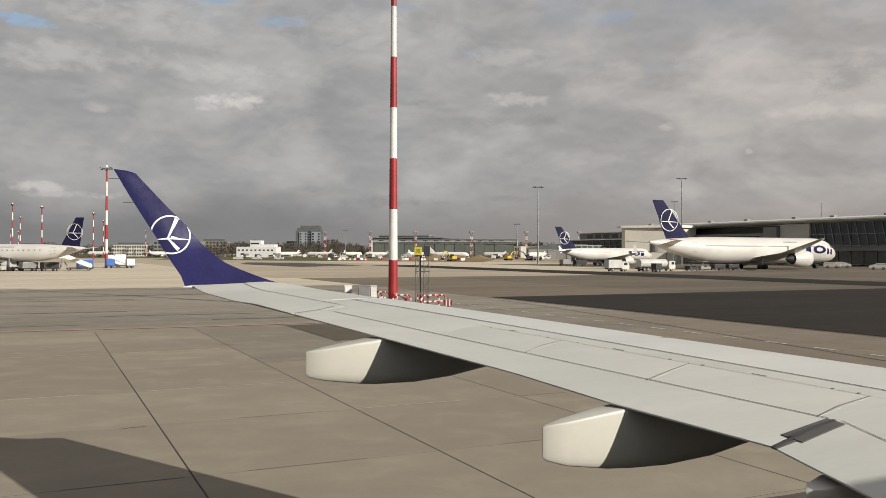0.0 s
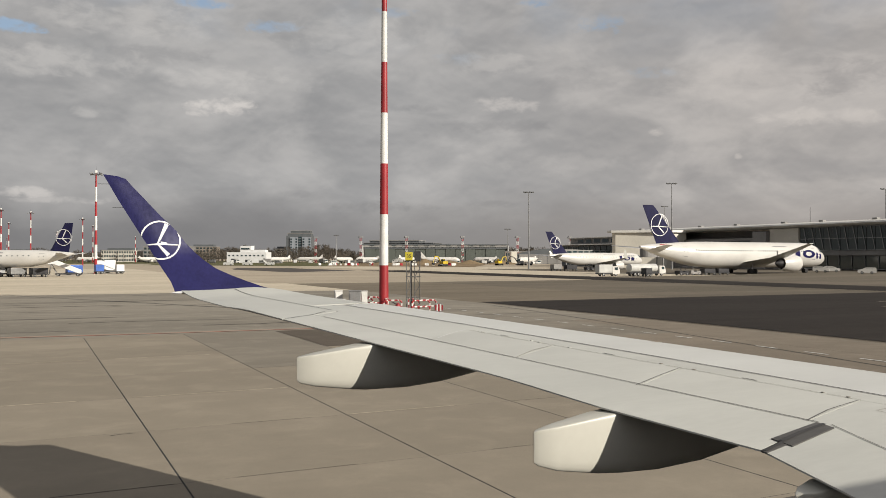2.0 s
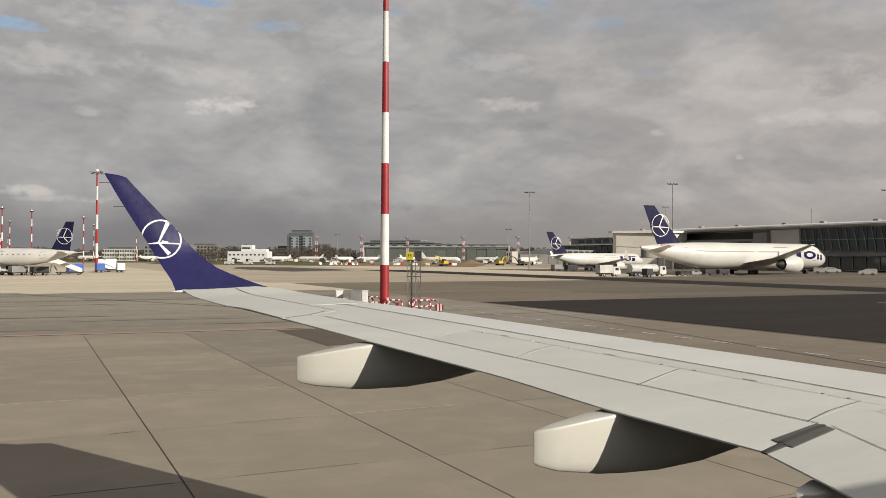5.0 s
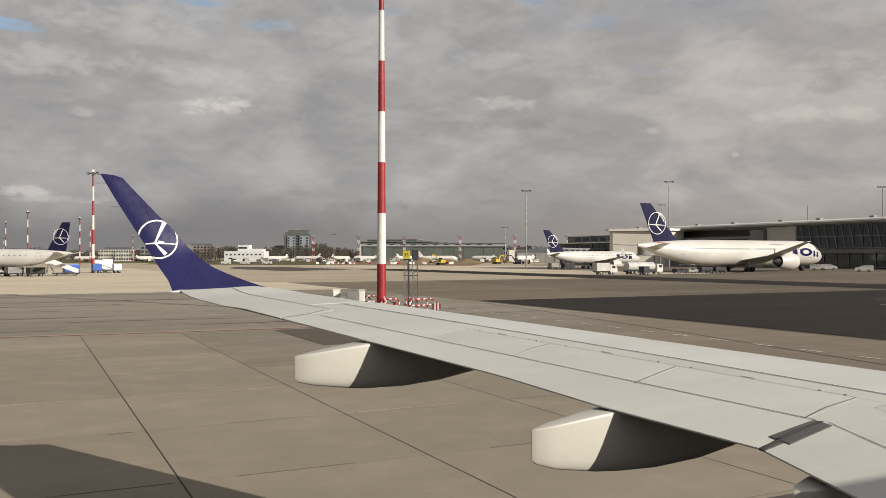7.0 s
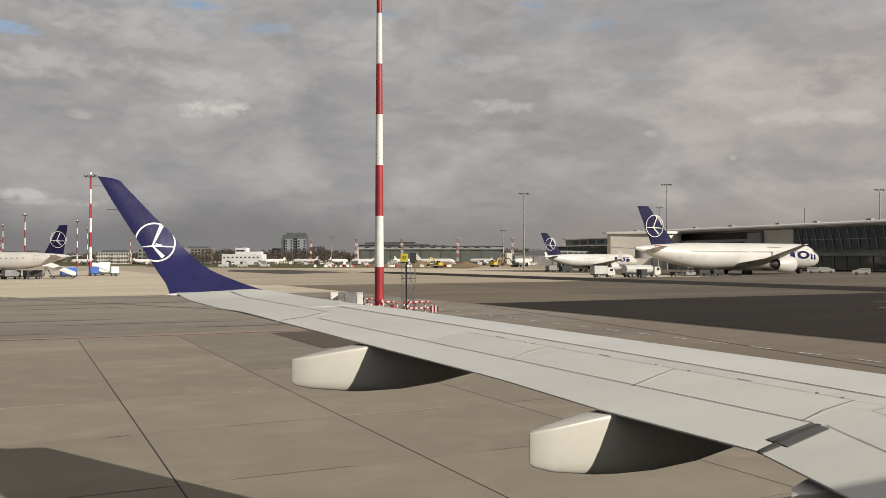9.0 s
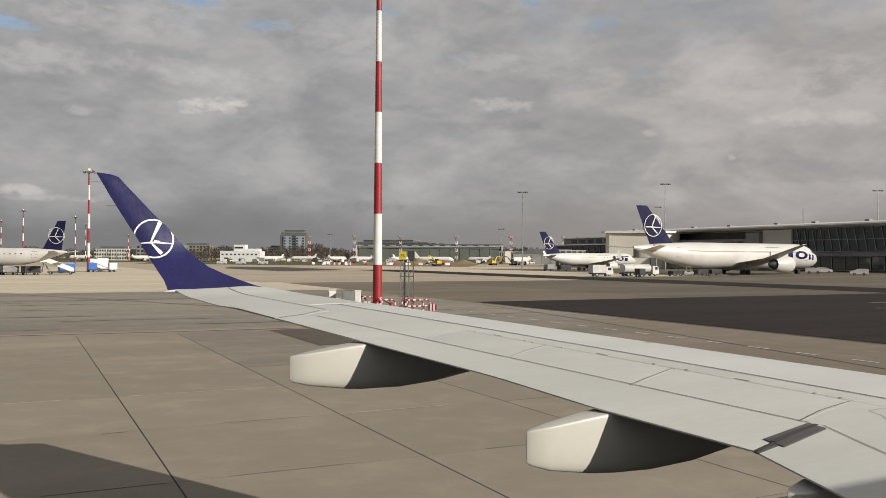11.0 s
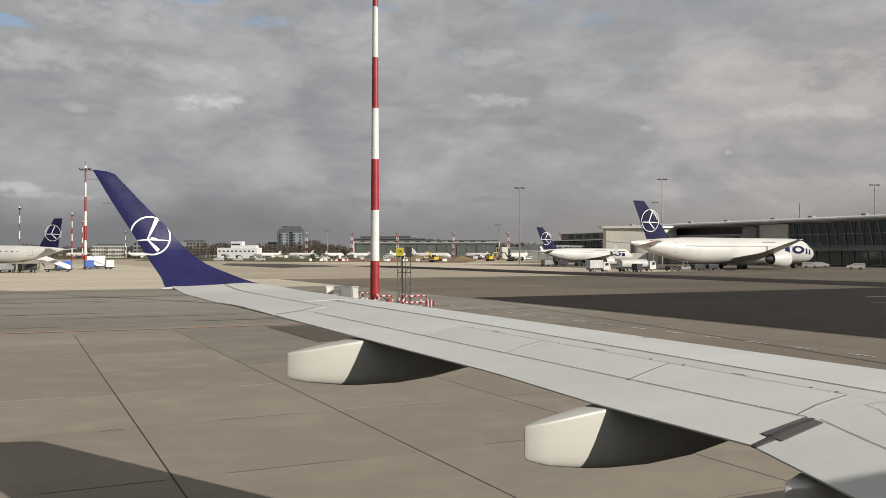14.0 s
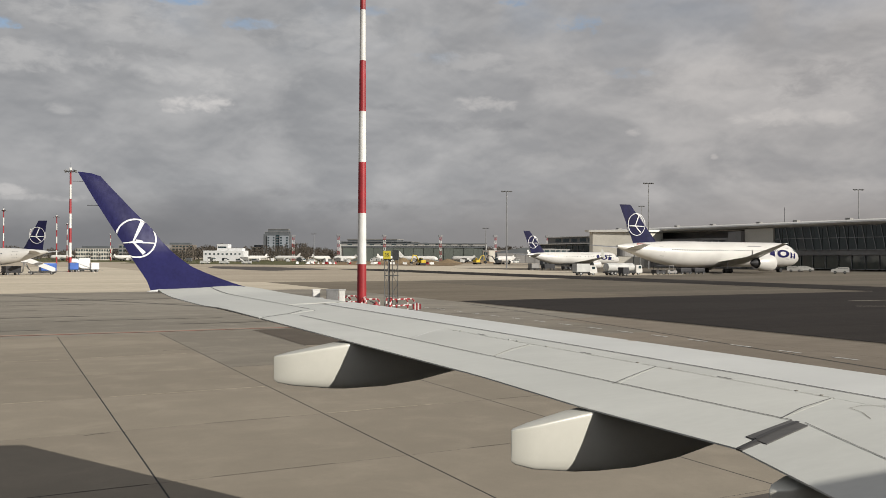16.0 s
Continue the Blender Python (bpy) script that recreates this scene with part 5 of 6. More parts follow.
def stand_sign():
    """Yellow stand number board and a dark box on a twin lattice frame."""
    t = thing("stand_sign", pose(40.35, 46.2, 0, 0, 0, -22), "yellow stand number board on a grey lattice frame", "sign")
    bm = bmesh.new()
    tube(bm, [(-0.06, 0.1, 0), (-0.06, 0.1, 3.5)], 0.055, 10)
    part("pole", bm, "dark", t, "", True)
    for x0, x1 in ((-0.32, -0.10), (0.16, 0.46)):
        bm = bmesh.new()
        for a in (x0, x1):
            for b in (-0.12, 0.12):
                tube(bm, [(a, b, 0), (a, b, 3.5)], 0.020, 6)
        for k in range(7):
            za, zb = 0.5 * k, 0.5 * (k + 1)
            for b in (-0.12, 0.12):
                tube(bm, [(x0, b, za), (x1, b, zb)] if k % 2 else [(x1, b, za), (x0, b, zb)], 0.013, 5)
            tube(bm, [(x0, -0.12, zb), (x0, 0.12, zb)], 0.013, 5)
            tube(bm, [(x1, -0.12, zb), (x1, 0.12, zb)], 0.013, 5)
        part("lattice_post", bm, "lamp", t)
    for z in (1.3, 2.5, 3.45):
        bm = bmesh.new()
        tube(bm, [(-0.36, 0, z), (0.50, 0, z)], 0.030, 6)
        part("crossbar", bm, "lamp", t)
    bm = bmesh.new()
    box(bm, -0.19, -0.20, 3.70, 0.44, 0.10, 0.48, 0.02)
    board = part("board", fixed(bm), "sign", t)
    bm = bmesh.new()
    box(bm, 0.33, 0, 3.70, 0.38, 0.18, 0.60, 0.03)
    part("control_box", fixed(bm), "dark", t, "dark control box beside the board")
    cu = bpy.data.curves.new("digits", "FONT")
    cu.body, cu.size, cu.align_x, cu.align_y, cu.extrude = "35", 0.27, "CENTER", "CENTER", 0.004
    tmp = bpy.data.objects.new("digits_tmp", cu)
    me = bpy.data.meshes.new_from_object(tmp)
    bpy.data.objects.remove(tmp)
    me.materials.clear()
    me.materials.append(M["black"])
    ob = new("digits", me)
    ob.parent = board
    ob.matrix_basis = pose(-0.19, -0.258, 3.70, 90, 0, 0)


stand_sign()


def warning_disc(x, y, deg):
    """Round board with slanting red and white stripes on a short foot."""
    t = thing("warning_board", pose(x, y, 0.18, 0, 0, deg) @ Matrix.Scale(0.72, 4), "round red and white striped warning board by the barriers", "sign")
    bm = bmesh.new()
    box(bm, 0, 0, -0.20, 0.5, 0.35, 0.10, 0.02)
    box(bm, 0, 0, 0.12, 0.06, 0.05, 0.60, 0.01)
    part("foot", fixed(bm), "tyre", t)
    bm = bmesh.new()
    lathe(bm, [(-0.02, 0.36), (-0.015, 0.40), (0.015, 0.40), (0.02, 0.36)], 28, "y", (0, 0, 0.74))
    disc = part("disc", fixed(bm), "steel", t)
    for k in range(5):
        x0 = -0.32 + 0.128 * k
        h = math.sqrt(max(0.0, 0.35 ** 2 - (x0 + 0.064) ** 2)) * 0.9
        bm = bmesh.new()
        loft(bm, [[(x0, yy, 0.74 - h), (x0 + 0.124, yy, 0.74 - h), (x0 + 0.124, yy, 0.74 + h), (x0, yy, 0.74 + h)] for yy in (-0.034, -0.022)])
        part("stripe", fixed(bm), "red" if k % 2 == 0 else "signal_white", disc)


warning_disc(41.65, 45.25, -28)


# ---------------------------------------------------------------- terminal and buildings
def solid(name, x0, x1, y0, y1, z0, z1, material, parent, bevel=0.0, label=""):
    bm = bmesh.new()
    box(bm, (x0 + x1) / 2, (y0 + y1) / 2, (z0 + z1) / 2, abs(x1 - x0), abs(y1 - y0), abs(z1 - z0), bevel)
    return part(name, fixed(bm), material, parent, label)


def glazing(parent, x, y0, y1, z0, z1, step, rows, lean=0.0):
    """Glass front along y at x: panes between mullions, with slanting posts."""
    n = max(1, round(abs(y1 - y0) / step))
    for i in range(n):
        a, b = y0 + (y1 - y0) * i / n, y0 + (y1 - y0) * (i + 1) / n
        for j in range(rows):
            c, d = z0 + (z1 - z0) * j / rows, z0 + (z1 - z0) * (j + 1) / rows
            p = solid("pane", x + 0.10, x + 0.16, min(a, b) + 0.07, max(a, b) - 0.07, c + 0.08, d - 0.08, "facade_glass", parent)
            p.rotation_euler = (0, 0, 0)
        bm = bmesh.new()
        tube(bm, [(x - 0.12, a, z0), (x - 0.12, a + lean, z1)], 0.11, 6)
        part("mullion", bm, "steel", parent)
    for j in range(rows + 1):
        c = z0 + (z1 - z0) * j / rows
        solid("transom", x - 0.02, x + 0.12, min(y0, y1), max(y0, y1), c - 0.07, c + 0.07, "steel", parent)


def terminal():
    t = thing("terminal_building", pose(-4, 0, 0) @ Matrix.Diagonal((1, 1, 1.17, 1)), "long airport terminal with pale roof and glass front", "building")
    X = 245
    solid("end_wall", X, X + 40, 266, 284, 0, 11.4, "wall_grey", t, 0.1)
    bm = bmesh.new()
    loft(bm, [[(222, 262, z), (236, 249.5, z), (245, 249.5, z), (245, 264, z), (222, 264, z)] for z in (0, 11.2)])
    part("stair_tower", fixed(bm), "wall_pale", t, "pale concrete end block")
    bm = bmesh.new()
    loft(bm, [[(220.5, 262.5, z), (235.5, 248.5, z), (246, 248.5, z), (246, 265, z), (220.5, 265, z)] for z in (11.2, 11.9)])
    part("tower_roof", fixed(bm), "roof", t)
    solid("inner_wall", X + 9, X + 10, 30, 266, 0, 11.3, "wall_grey", t)
    glazing(t, X + 3, 266, 254, 4.5, 11.3, 2.4, 3)
    solid("plinth", X + 3.3, X + 9, 254, 266, 0, 4.5, "wall_grey", t)
    solid("gallery", X - 1, X + 9, 215.2, 254, 3.2, 8.9, "wall_grey", t, 0.15, "dark grey gallery block")
    glazing(t, X - 1.25, 253, 217, 5.0, 8.3, 3.0, 1)
    solid("gallery_base", X + 2, X + 9, 215.2, 254, 0, 3.2, "wall_grey", t)
    solid("lift_tower", X - 2, X + 8.5, 209.2, 215, 0, 10.6, "wall_grey", t, 0.1)
    solid("pale_wall", X - 0.5, X + 8, 197.2, 209, 3.2, 11.3, "wall_pale", t, 0.1, "pale concrete wall")
    solid("pale_wall_base", X + 1, X + 8, 197.2, 209, 0, 3.2, "wall_grey", t)
    glazing(t, X, 197, 62, 5.2, 11.3, 3.0, 2, 1.5)
    solid("lower_wall", X + 0.3, X + 8, 62, 197, 3.9, 5.1, "wall_grey", t)
    glazing(t, X + 1.5, 197, 62, 0.3, 3.8, 4.5, 1)
    # roof: long shallow slab with a rounded front lip
    bm = bmesh.new()
    prof = [(X - 1.6, 11.75), (X - 2.0, 12.05), (X - 1.6, 12.4), (X - 0.6, 12.7), (X + 10, 13.2), (X + 45, 13.3), (X + 45, 11.5), (X - 1, 11.45)]
    loft(bm, [[(x, y, z) for x, z in prof] for y in (284, 240, 190, 120, 60)])
    part("roof", fixed(bm), "roof", t, "pale curved metal roof with overhang")
    for yy in (278, 262, 244, 226, 205, 190, 171, 150, 128, 106):
        solid("roof_vent", X + 2, X + 3.6, yy, yy + 1.6, 12.8, 13.3, "wall_grey", t, 0.1)
    bm = bmesh.new()
    tube(bm, [(X + 4, 196.5, 12.9), (X + 4, 196.5, 17)], 0.08, 6)
    part("antenna", bm, "dark", t)
    # slanting struts beside the end wall
    for yy in (265.6, 263.8):
        bm = bmesh.new()
        tube(bm, [(X + 1, yy, 0), (X - 2, yy - 2.5, 11.5)], 0.35, 8)
        part("strut", bm, "wall_pale", t)
    solid("low_front", X - 6, X + 2, 236, 250, 0, 4.2, "wall_grey", t, 0.1)


terminal()


def pier():
    t = thing("pier_building", pose(0, 0, 0), "lower grey glazed pier beside the terminal", "building")
    solid("body", 246, 280, 286, 340, 0, 9.4, "hotel", t, 0.1)
    glazing(t, 245.6, 339, 288, 3.8, 8.9, 4.2, 2)
    solid("roof", 243.5, 281, 284.6, 341, 9.4, 9.8, "roof", t, 0.1, "flat pale roof edge")
    solid("upper_storey", 248, 278, 290, 336, 9.8, 12.6, "wall_grey", t, 0.1)
    solid("upper_roof", 247, 279, 289, 337, 12.6, 13.0, "roof", t, 0.05, "thin pale upper roof edge")
    for k in range(6):
        y = 294 + k * 6.3
        solid("upper_window", 247.9, 247.99, y, y + 4.4, 10.5, 12.0, "glass", t)
    solid("plant_room", 252, 262, 296, 306, 13.0, 14.2, "wall_grey", t, 0.1)


pier()


def jet_bridge(p, q, label):
    t = thing("jet_bridge", turn_to(p, q), label, "jet bridge", "jet bridges")
    L = (Vector(q) - Vector(p)).length
    for k in range(3):
        a, b = -L / 2 + L * k / 3, -L / 2 + L * (k + 1) / 3
        bm = bmesh.new()
        box(bm, (a + b) / 2, 0, 5.5, b - a, 2.6 + 0.25 * k, 2.7 + 0.25 * k, 0.08)
        seg = part("tunnel", fixed(bm), "wall_grey", t, "grey ribbed tunnel")
        for w in range(3):
            bm = bmesh.new()
            x = a + (b - a) * (w + 0.5) / 3
            for sy in (-1, 1):
                box(bm, x, sy * (1.32 + 0.125 * k), 5.9, (b - a) / 4, 0.05, 1.1)
            part("window", fixed(bm), "glass", seg)
    for x, h in ((L * 0.30, 4.1), (-L * 0.45, 4.1)):
        bm = bmesh.new()
        for sy in (-1.1, 1.1):
            tube(bm, [(x, sy, -0.03), (x, sy, h)], 0.22, 8)
        box(bm, x, 0, h, 0.5, 2.8, 0.4, 0.05)
        part("support", fixed(bm), "steel", t)
    bm = bmesh.new()
    lathe(bm, [(3.9, 1.8), (4.0, 2.0), (7.2, 2.0), (7.5, 1.7)], 16, "z", (L / 2, 0, 0))
    part("cab", fixed(bm), "wall_grey", t)


jet_bridge((243, 240), (200, 222), "grey passenger bridge reaching the narrow-body jet")
jet_bridge((243, 300), (212, 292), "grey passenger bridge by the pier")


def wide_hangar():
    """Broad maintenance hangar with sliding doors, set along the line a to b."""
    a, b = (245.5, 605.5), (343.6, 559.6)
    t = thing("aircraft_hangar", turn_to(a, b) @ Matrix.Diagonal((1, 1, 1.16, 1)), "wide green-grey maintenance hangar with sliding doors", "hangar")
    L = 108.3
    solid("shell", -L / 2, L / 2, 0.6, 55, 0, 11.2, "wall_grey", t)
    n = 14
    for k in range(n):
        x0 = -L / 2 + 1.5 + (L - 3) * k / n
        solid("sliding_door", x0 + 0.12, x0 + (L - 3) / n - 0.12, 0.1 if k % 2 else -0.2, 0.58, 0.2, 8.9, "hangar", t, 0.04)
    solid("fascia", -L / 2 - 0.6, L / 2 + 0.6, -0.8, 2, 10.15, 11.45, "wall_grey", t, 0.1, "light grey fascia above the doors")
    solid("door_beam", -L / 2 - 0.5, L / 2 + 0.5, -0.6, 2, 8.95, 10.14, "hotel", t, 0.05, "dark beam over the sliding doors")
    solid("fascia_rail", -L / 2 - 0.8, L / 2 + 0.8, -1.0, -0.82, 10.1, 10.3, "box", t)
    solid("roof_edge", -L / 2 - 0.8, L / 2 + 0.8, -1.2, 55, 11.46, 11.95, "hotel", t)
    for sx in (-1, 1):
        solid("corner_pier", sx * (L / 2 + 0.2) - 0.5, sx * (L / 2 + 0.2) + 0.5, -1.1, 1.5, 0, 11.0, "box", t, 0.05, "pale corner pier")
    for k in range(12):
        x0 = -L / 2 + 5 + k * 8.2
        solid("fascia_window", x0, x0 + 3.4, -0.88, -0.80, 10.6, 11.1, "glass", t)


wide_hangar()


def block(p, q, depth, h, material, label, floors, bays, cap=2.0, kind="office_building", slim=False):
    """A far building with rows of windows, a parapet and a set-back top storey."""
    t = thing(kind, turn_to(p, q), label, "building")
    L = (Vector(q) - Vector(p)).length
    solid("wall", -L / 2, L / 2, 0, depth, 0, h, material, t)
    solid("parapet", -L / 2 - 0.2, L / 2 + 0.2, -0.2, depth + 0.2, h, h + 0.5, "wall_grey", t)
    if cap:
        solid("top_storey", -L * 0.36, L * 0.36, depth * 0.15, depth * 0.85, h + 0.5, h + 0.5 + cap, "hotel", t)
    fh = h / floors
    for j in range(floors):
        for i in range(bays):
            x0 = -L / 2 + L * (i + 0.2) / bays
            w = solid("window", x0, x0 + L * 0.6 / bays, -0.12, 0.1, fh * (j + 0.28), fh * (j + 0.80), "glass", t)


def hotel():
    p, q = (260.8, 875.4), (285.0, 863.7)
    t = thing("hotel_tower", turn_to(p, q), "slate grey hotel tower with pale blue-grey window bays", "building")
    L = 26.6
    solid("core", -L / 2, L / 2 - 0.5, 1.2, 18, 0, 26.6, "hotel", t)
    solid("upper_storey", -L / 2 + 1.5, L / 2 - 1.0, 1.8, 17, 26.6, 28.8, "hotel", t)
    solid("ledge", -L / 2 + 1.0, L / 2 - 0.5, 1.4, 17.4, 28.8, 29.2, "wall_grey", t)
    solid("top_storey", -L / 2 + 4.5, L / 2 - 2.0, 2.4, 16, 29.2, 31.6, "hotel", t)
    solid("roof_slab", -L / 2 + 4.0, L / 2 - 1.5, 2.0, 16.5, 31.6, 32.0, "wall_grey", t)
    solid("podium", -L / 2 - 9, L / 2 + 9, -4, 20, 0, 4.5, "wall_pale", t)
    for x0, x1 in ((-9.2, -1.3), (3.4, 12.6)):
        solid("wing_block", x0, x1, 0, 1.19, 0, 25.0, "pale_slate", t, 0, "pale blue-grey window bay")
        w = (x1 - x0) / 3
        for j in range(8):
            for i in range(3):
                a = x0 + w * (i + 0.22)
                if i != 1:
                    z = 2.6 + j * 2.8
                    f = solid("window_frame", a - 0.1, a + w * 0.56 + 0.1, -0.14, 0.0, z - 0.1, z + 1.5, "hotel", t)
                    solid("pane", a, a + w * 0.56, -0.17, -0.141, z, z + 1.4, "glass", f)
    for j in range(9):
        solid("centre_window", -0.6, 2.7, 1.05, 1.19, 2.6 + j * 2.7, 4.1 + j * 2.7, "glass", t)


hotel()
def roof_hall():
    """Long dark hall whose stepped roof shows above the hangar."""
    a, b = (269.3, 668), (315.7, 632)
    t = thing("rear_hall", turn_to(a, b), "dark long hall with a stepped roof behind the hangar", "building")
    L = 58.8
    solid("wall", -L / 2, L / 2, 0, 30, 0, 15.6, "hotel", t)
    solid("roof_edge", -L / 2 - 0.5, L / 2 + 0.5, -0.5, 30.5, 15.6, 16.1, "steel", t)
    solid("upper_hall", -L / 2 + 4, -L / 2 + 46, 4, 26, 16.1, 17.6, "hotel", t)
    solid("upper_roof", -L / 2 + 3.5, -L / 2 + 46.5, 3.5, 26.5, 17.6, 18.2, "wall_grey", t)
    for k in range(12):
        solid("window", -L / 2 + 3 + k * 6, -L / 2 + 6.5 + k * 6, -0.08, 0.0, 13.6, 15.0, "glass", t)


roof_hall()
block((255, 900), (263, 890), 16, 13, "wall_pale", "pale low office block among bare trees", 4, 8, 2.0)
block((172, 930), (198, 918), 16, 15, "brick", "brown apartment block beyond the field", 5, 8, 2.0)
block((74, 760), (100, 748), 20, 9.5, "wall_pale", "low pale office building beyond the field", 3, 14, 1.5)
block((105, 742), (140, 728), 20, 12.5, "wall_grey", "low grey office building beyond the field", 4, 12, 2.0)
block((826, 1155), (840, 1148), 16, 33, "hotel", "far slate office tower on the skyline", 14, 8, 4)
block((868, 1134), (882, 1127), 16, 34, "wall_grey", "far grey office tower on the skyline", 13, 8, 4)
block((-90, 1060), (-34, 1030), 30, 9, "wall_grey", "low grey airport building far off", 2, 14, 0)
block((330, 540), (352, 528), 14, 8, "brick", "brown workshop annex beside the hangar", 2, 6, 0)


def shed_hangar(p, q, depth, h, material, label):
    """Hangar with a shallow arched roof and panelled doors."""
    t = thing("arched_hangar", turn_to(p, q), label, "hangar")
    L = (Vector(q) - Vector(p)).length
    bm = bmesh.new()
    prof = [(-L / 2, 0), (-L / 2, h * 0.68)] + [(-L / 2 + L * k / 12, h * 0.68 + h * 0.32 * math.sin(math.pi * k / 12)) for k in range(1, 12)] + [(L / 2, h * 0.68), (L / 2, 0)]
    loft(bm, [[(x, y, z) for x, z in prof] for y in (0, depth)])
    part("shell", fixed(bm), "hotel", t)
    n = max(4, int(L / 6))
    for k in range(n):
        x0 = -L / 2 + 1.2 + (L - 2.4) * k / n
        solid("door_panel", x0 + 0.1, x0 + (L - 2.4) / n - 0.1, -0.25 if k % 2 else -0.45, -0.01, 0.1, h * 0.62, material, t)
    solid("side_tower", -L / 2 - 3.5, -L / 2 - 0.05, 0, depth, 0, h * 0.8, "wall_pale", t)


shed_hangar((-22, 1012), (40, 983), 40, 12.5, "hangar", "long green-grey hangar far across the field")
shed_hangar((288, 452), (330, 428), 40, 9.5, "wall_grey", "dark hangar with an arched roof near the pier")
shed_hangar((360, 470), (412, 446), 40, 13, "wall_grey", "wide arched hangar behind the pier")


def field_station():
    t = thing("service_building", turn_to((147.1, 622.0), (173.6, 606.0)) @ Matrix.Scale(1.46, 4), "small white service building with a rooftop cabin", "building")
    solid("body", -10, 10, 0, 8, 0, 5.2, "mark", t, 0.05)
    solid("cabin", -3.5, 2.0, 1, 6, 5.2, 8.3, "mark", t, 0.05)
    solid("step_block", 2.1, 9.0, 1, 6, 5.2, 6.4, "mark", t, 0.05)
    solid("cabin_window", -3.0, 1.2, 0.85, 1.05, 6.5, 7.2, "glass", t)
    for k in range(9):
        solid("window", -9.2 + k * 2.1, -8.3 + k * 2.1, -0.08, 0.05, 3.2, 3.9, "glass", t)
    solid("door", 8.4, 9.4, -0.08, 0.05, 0, 2.2, "steel", t)


field_station()


# ---------------------------------------------------------------- far trees
def far_wood(name, spots, label):
    """Bare winter trees: trunks, limbs and a haze of twigs, with gaps."""
    rng = random.Random(5)
    vs, fs = [], []

    def blade(p, d, w):
        k = len(vs)
        side = Vector((d.y, -d.x, 0.2)).normalized() * w
        vs.extend([p - side, p + side, p + d])
        fs.append((k, k + 1, k + 2))

    for x, y, h in spots:
        base = Vector((x, y, 0))
        w = h * rng.uniform(0.26, 0.42)
        blade(base, Vector((rng.uniform(-0.5, 0.5), 0, h * 0.8)), 0.3)
        blade(base, Vector((0, rng.uniform(-0.5, 0.5), h * 0.8)), 0.3)
        for _ in range(85):
            z = rng.uniform(0.18, 0.95)
            r = w * math.sin(math.pi * min(1.0, z * 0.92 + 0.06)) * math.sqrt(rng.random())
            a = rng.uniform(0, 2 * math.pi)
            p = base + Vector((r * math.cos(a), r * math.sin(a), h * z))
            d = Vector((math.cos(a) * 0.6 + rng.uniform(-0.4, 0.4), math.sin(a) * 0.6 + rng.uniform(-0.4, 0.4), 1.0)) * h * rng.uniform(0.06, 0.16)
            blade(p, d, h * rng.uniform(0.012, 0.030))
    me = bpy.data.meshes.new(name)
    me.from_pydata([tuple(v) for v in vs], [], fs)
    me.materials.append(M["tree"])
    return tagged(new(name, me), label, "trees", kind="stuff")


def wood_spots():
    rng = random.Random(11)
    out = []
    for k in range(3400):
        bearing = radians(rng.uniform(-6, 62))
        d = rng.uniform(720, 1150)
        x, y = d * math.sin(bearing), d * math.cos(bearing)
        clump = noise.noise(Vector((bearing * 14.0, 3.1, 0))) + 0.25 * noise.noise(Vector((bearing * 60, 0.4, 0)))
        if rng.random() < 0.06 - clump * 0.35:
            continue
        if 235 < x < 310 and 840 < y < 905 or 225 < x < 440 and y < 700:
            continue
        out.append((x, y, rng.uniform(8.5, 13.0) * (0.78 + 0.62 * clump + 0.25 * min(1.0, max(0.0, bearing / 0.4)))))
    return out


far_wood("far_wood", wood_spots(), "belt of bare brown winter trees far beyond the field")


# ---------------------------------------------------------------- ground vehicles and equipment
def wheels(t, xs, ys, r, w=0.22):
    for x in xs:
        for y in ys:
            bm = bmesh.new()
            lathe(bm, [(-w / 2, r * 0.6), (-w / 2, r * 0.92), (-w / 4, r), (w / 4, r), (w / 2, r * 0.92), (w / 2, r * 0.6)], 14, "y", (x, y, r))
            wh = part("wheel", fixed(bm), "tyre", t, "", True)
            bm = bmesh.new()
            lathe(bm, [(-w / 2 - 0.01, r * 0.1), (-w / 2 - 0.01, r * 0.55), (w / 2 + 0.01, r * 0.55), (w / 2 + 0.01, r * 0.1)], 10, "y", (x, y, r))
            part("rim", fixed(bm), "steel", wh)


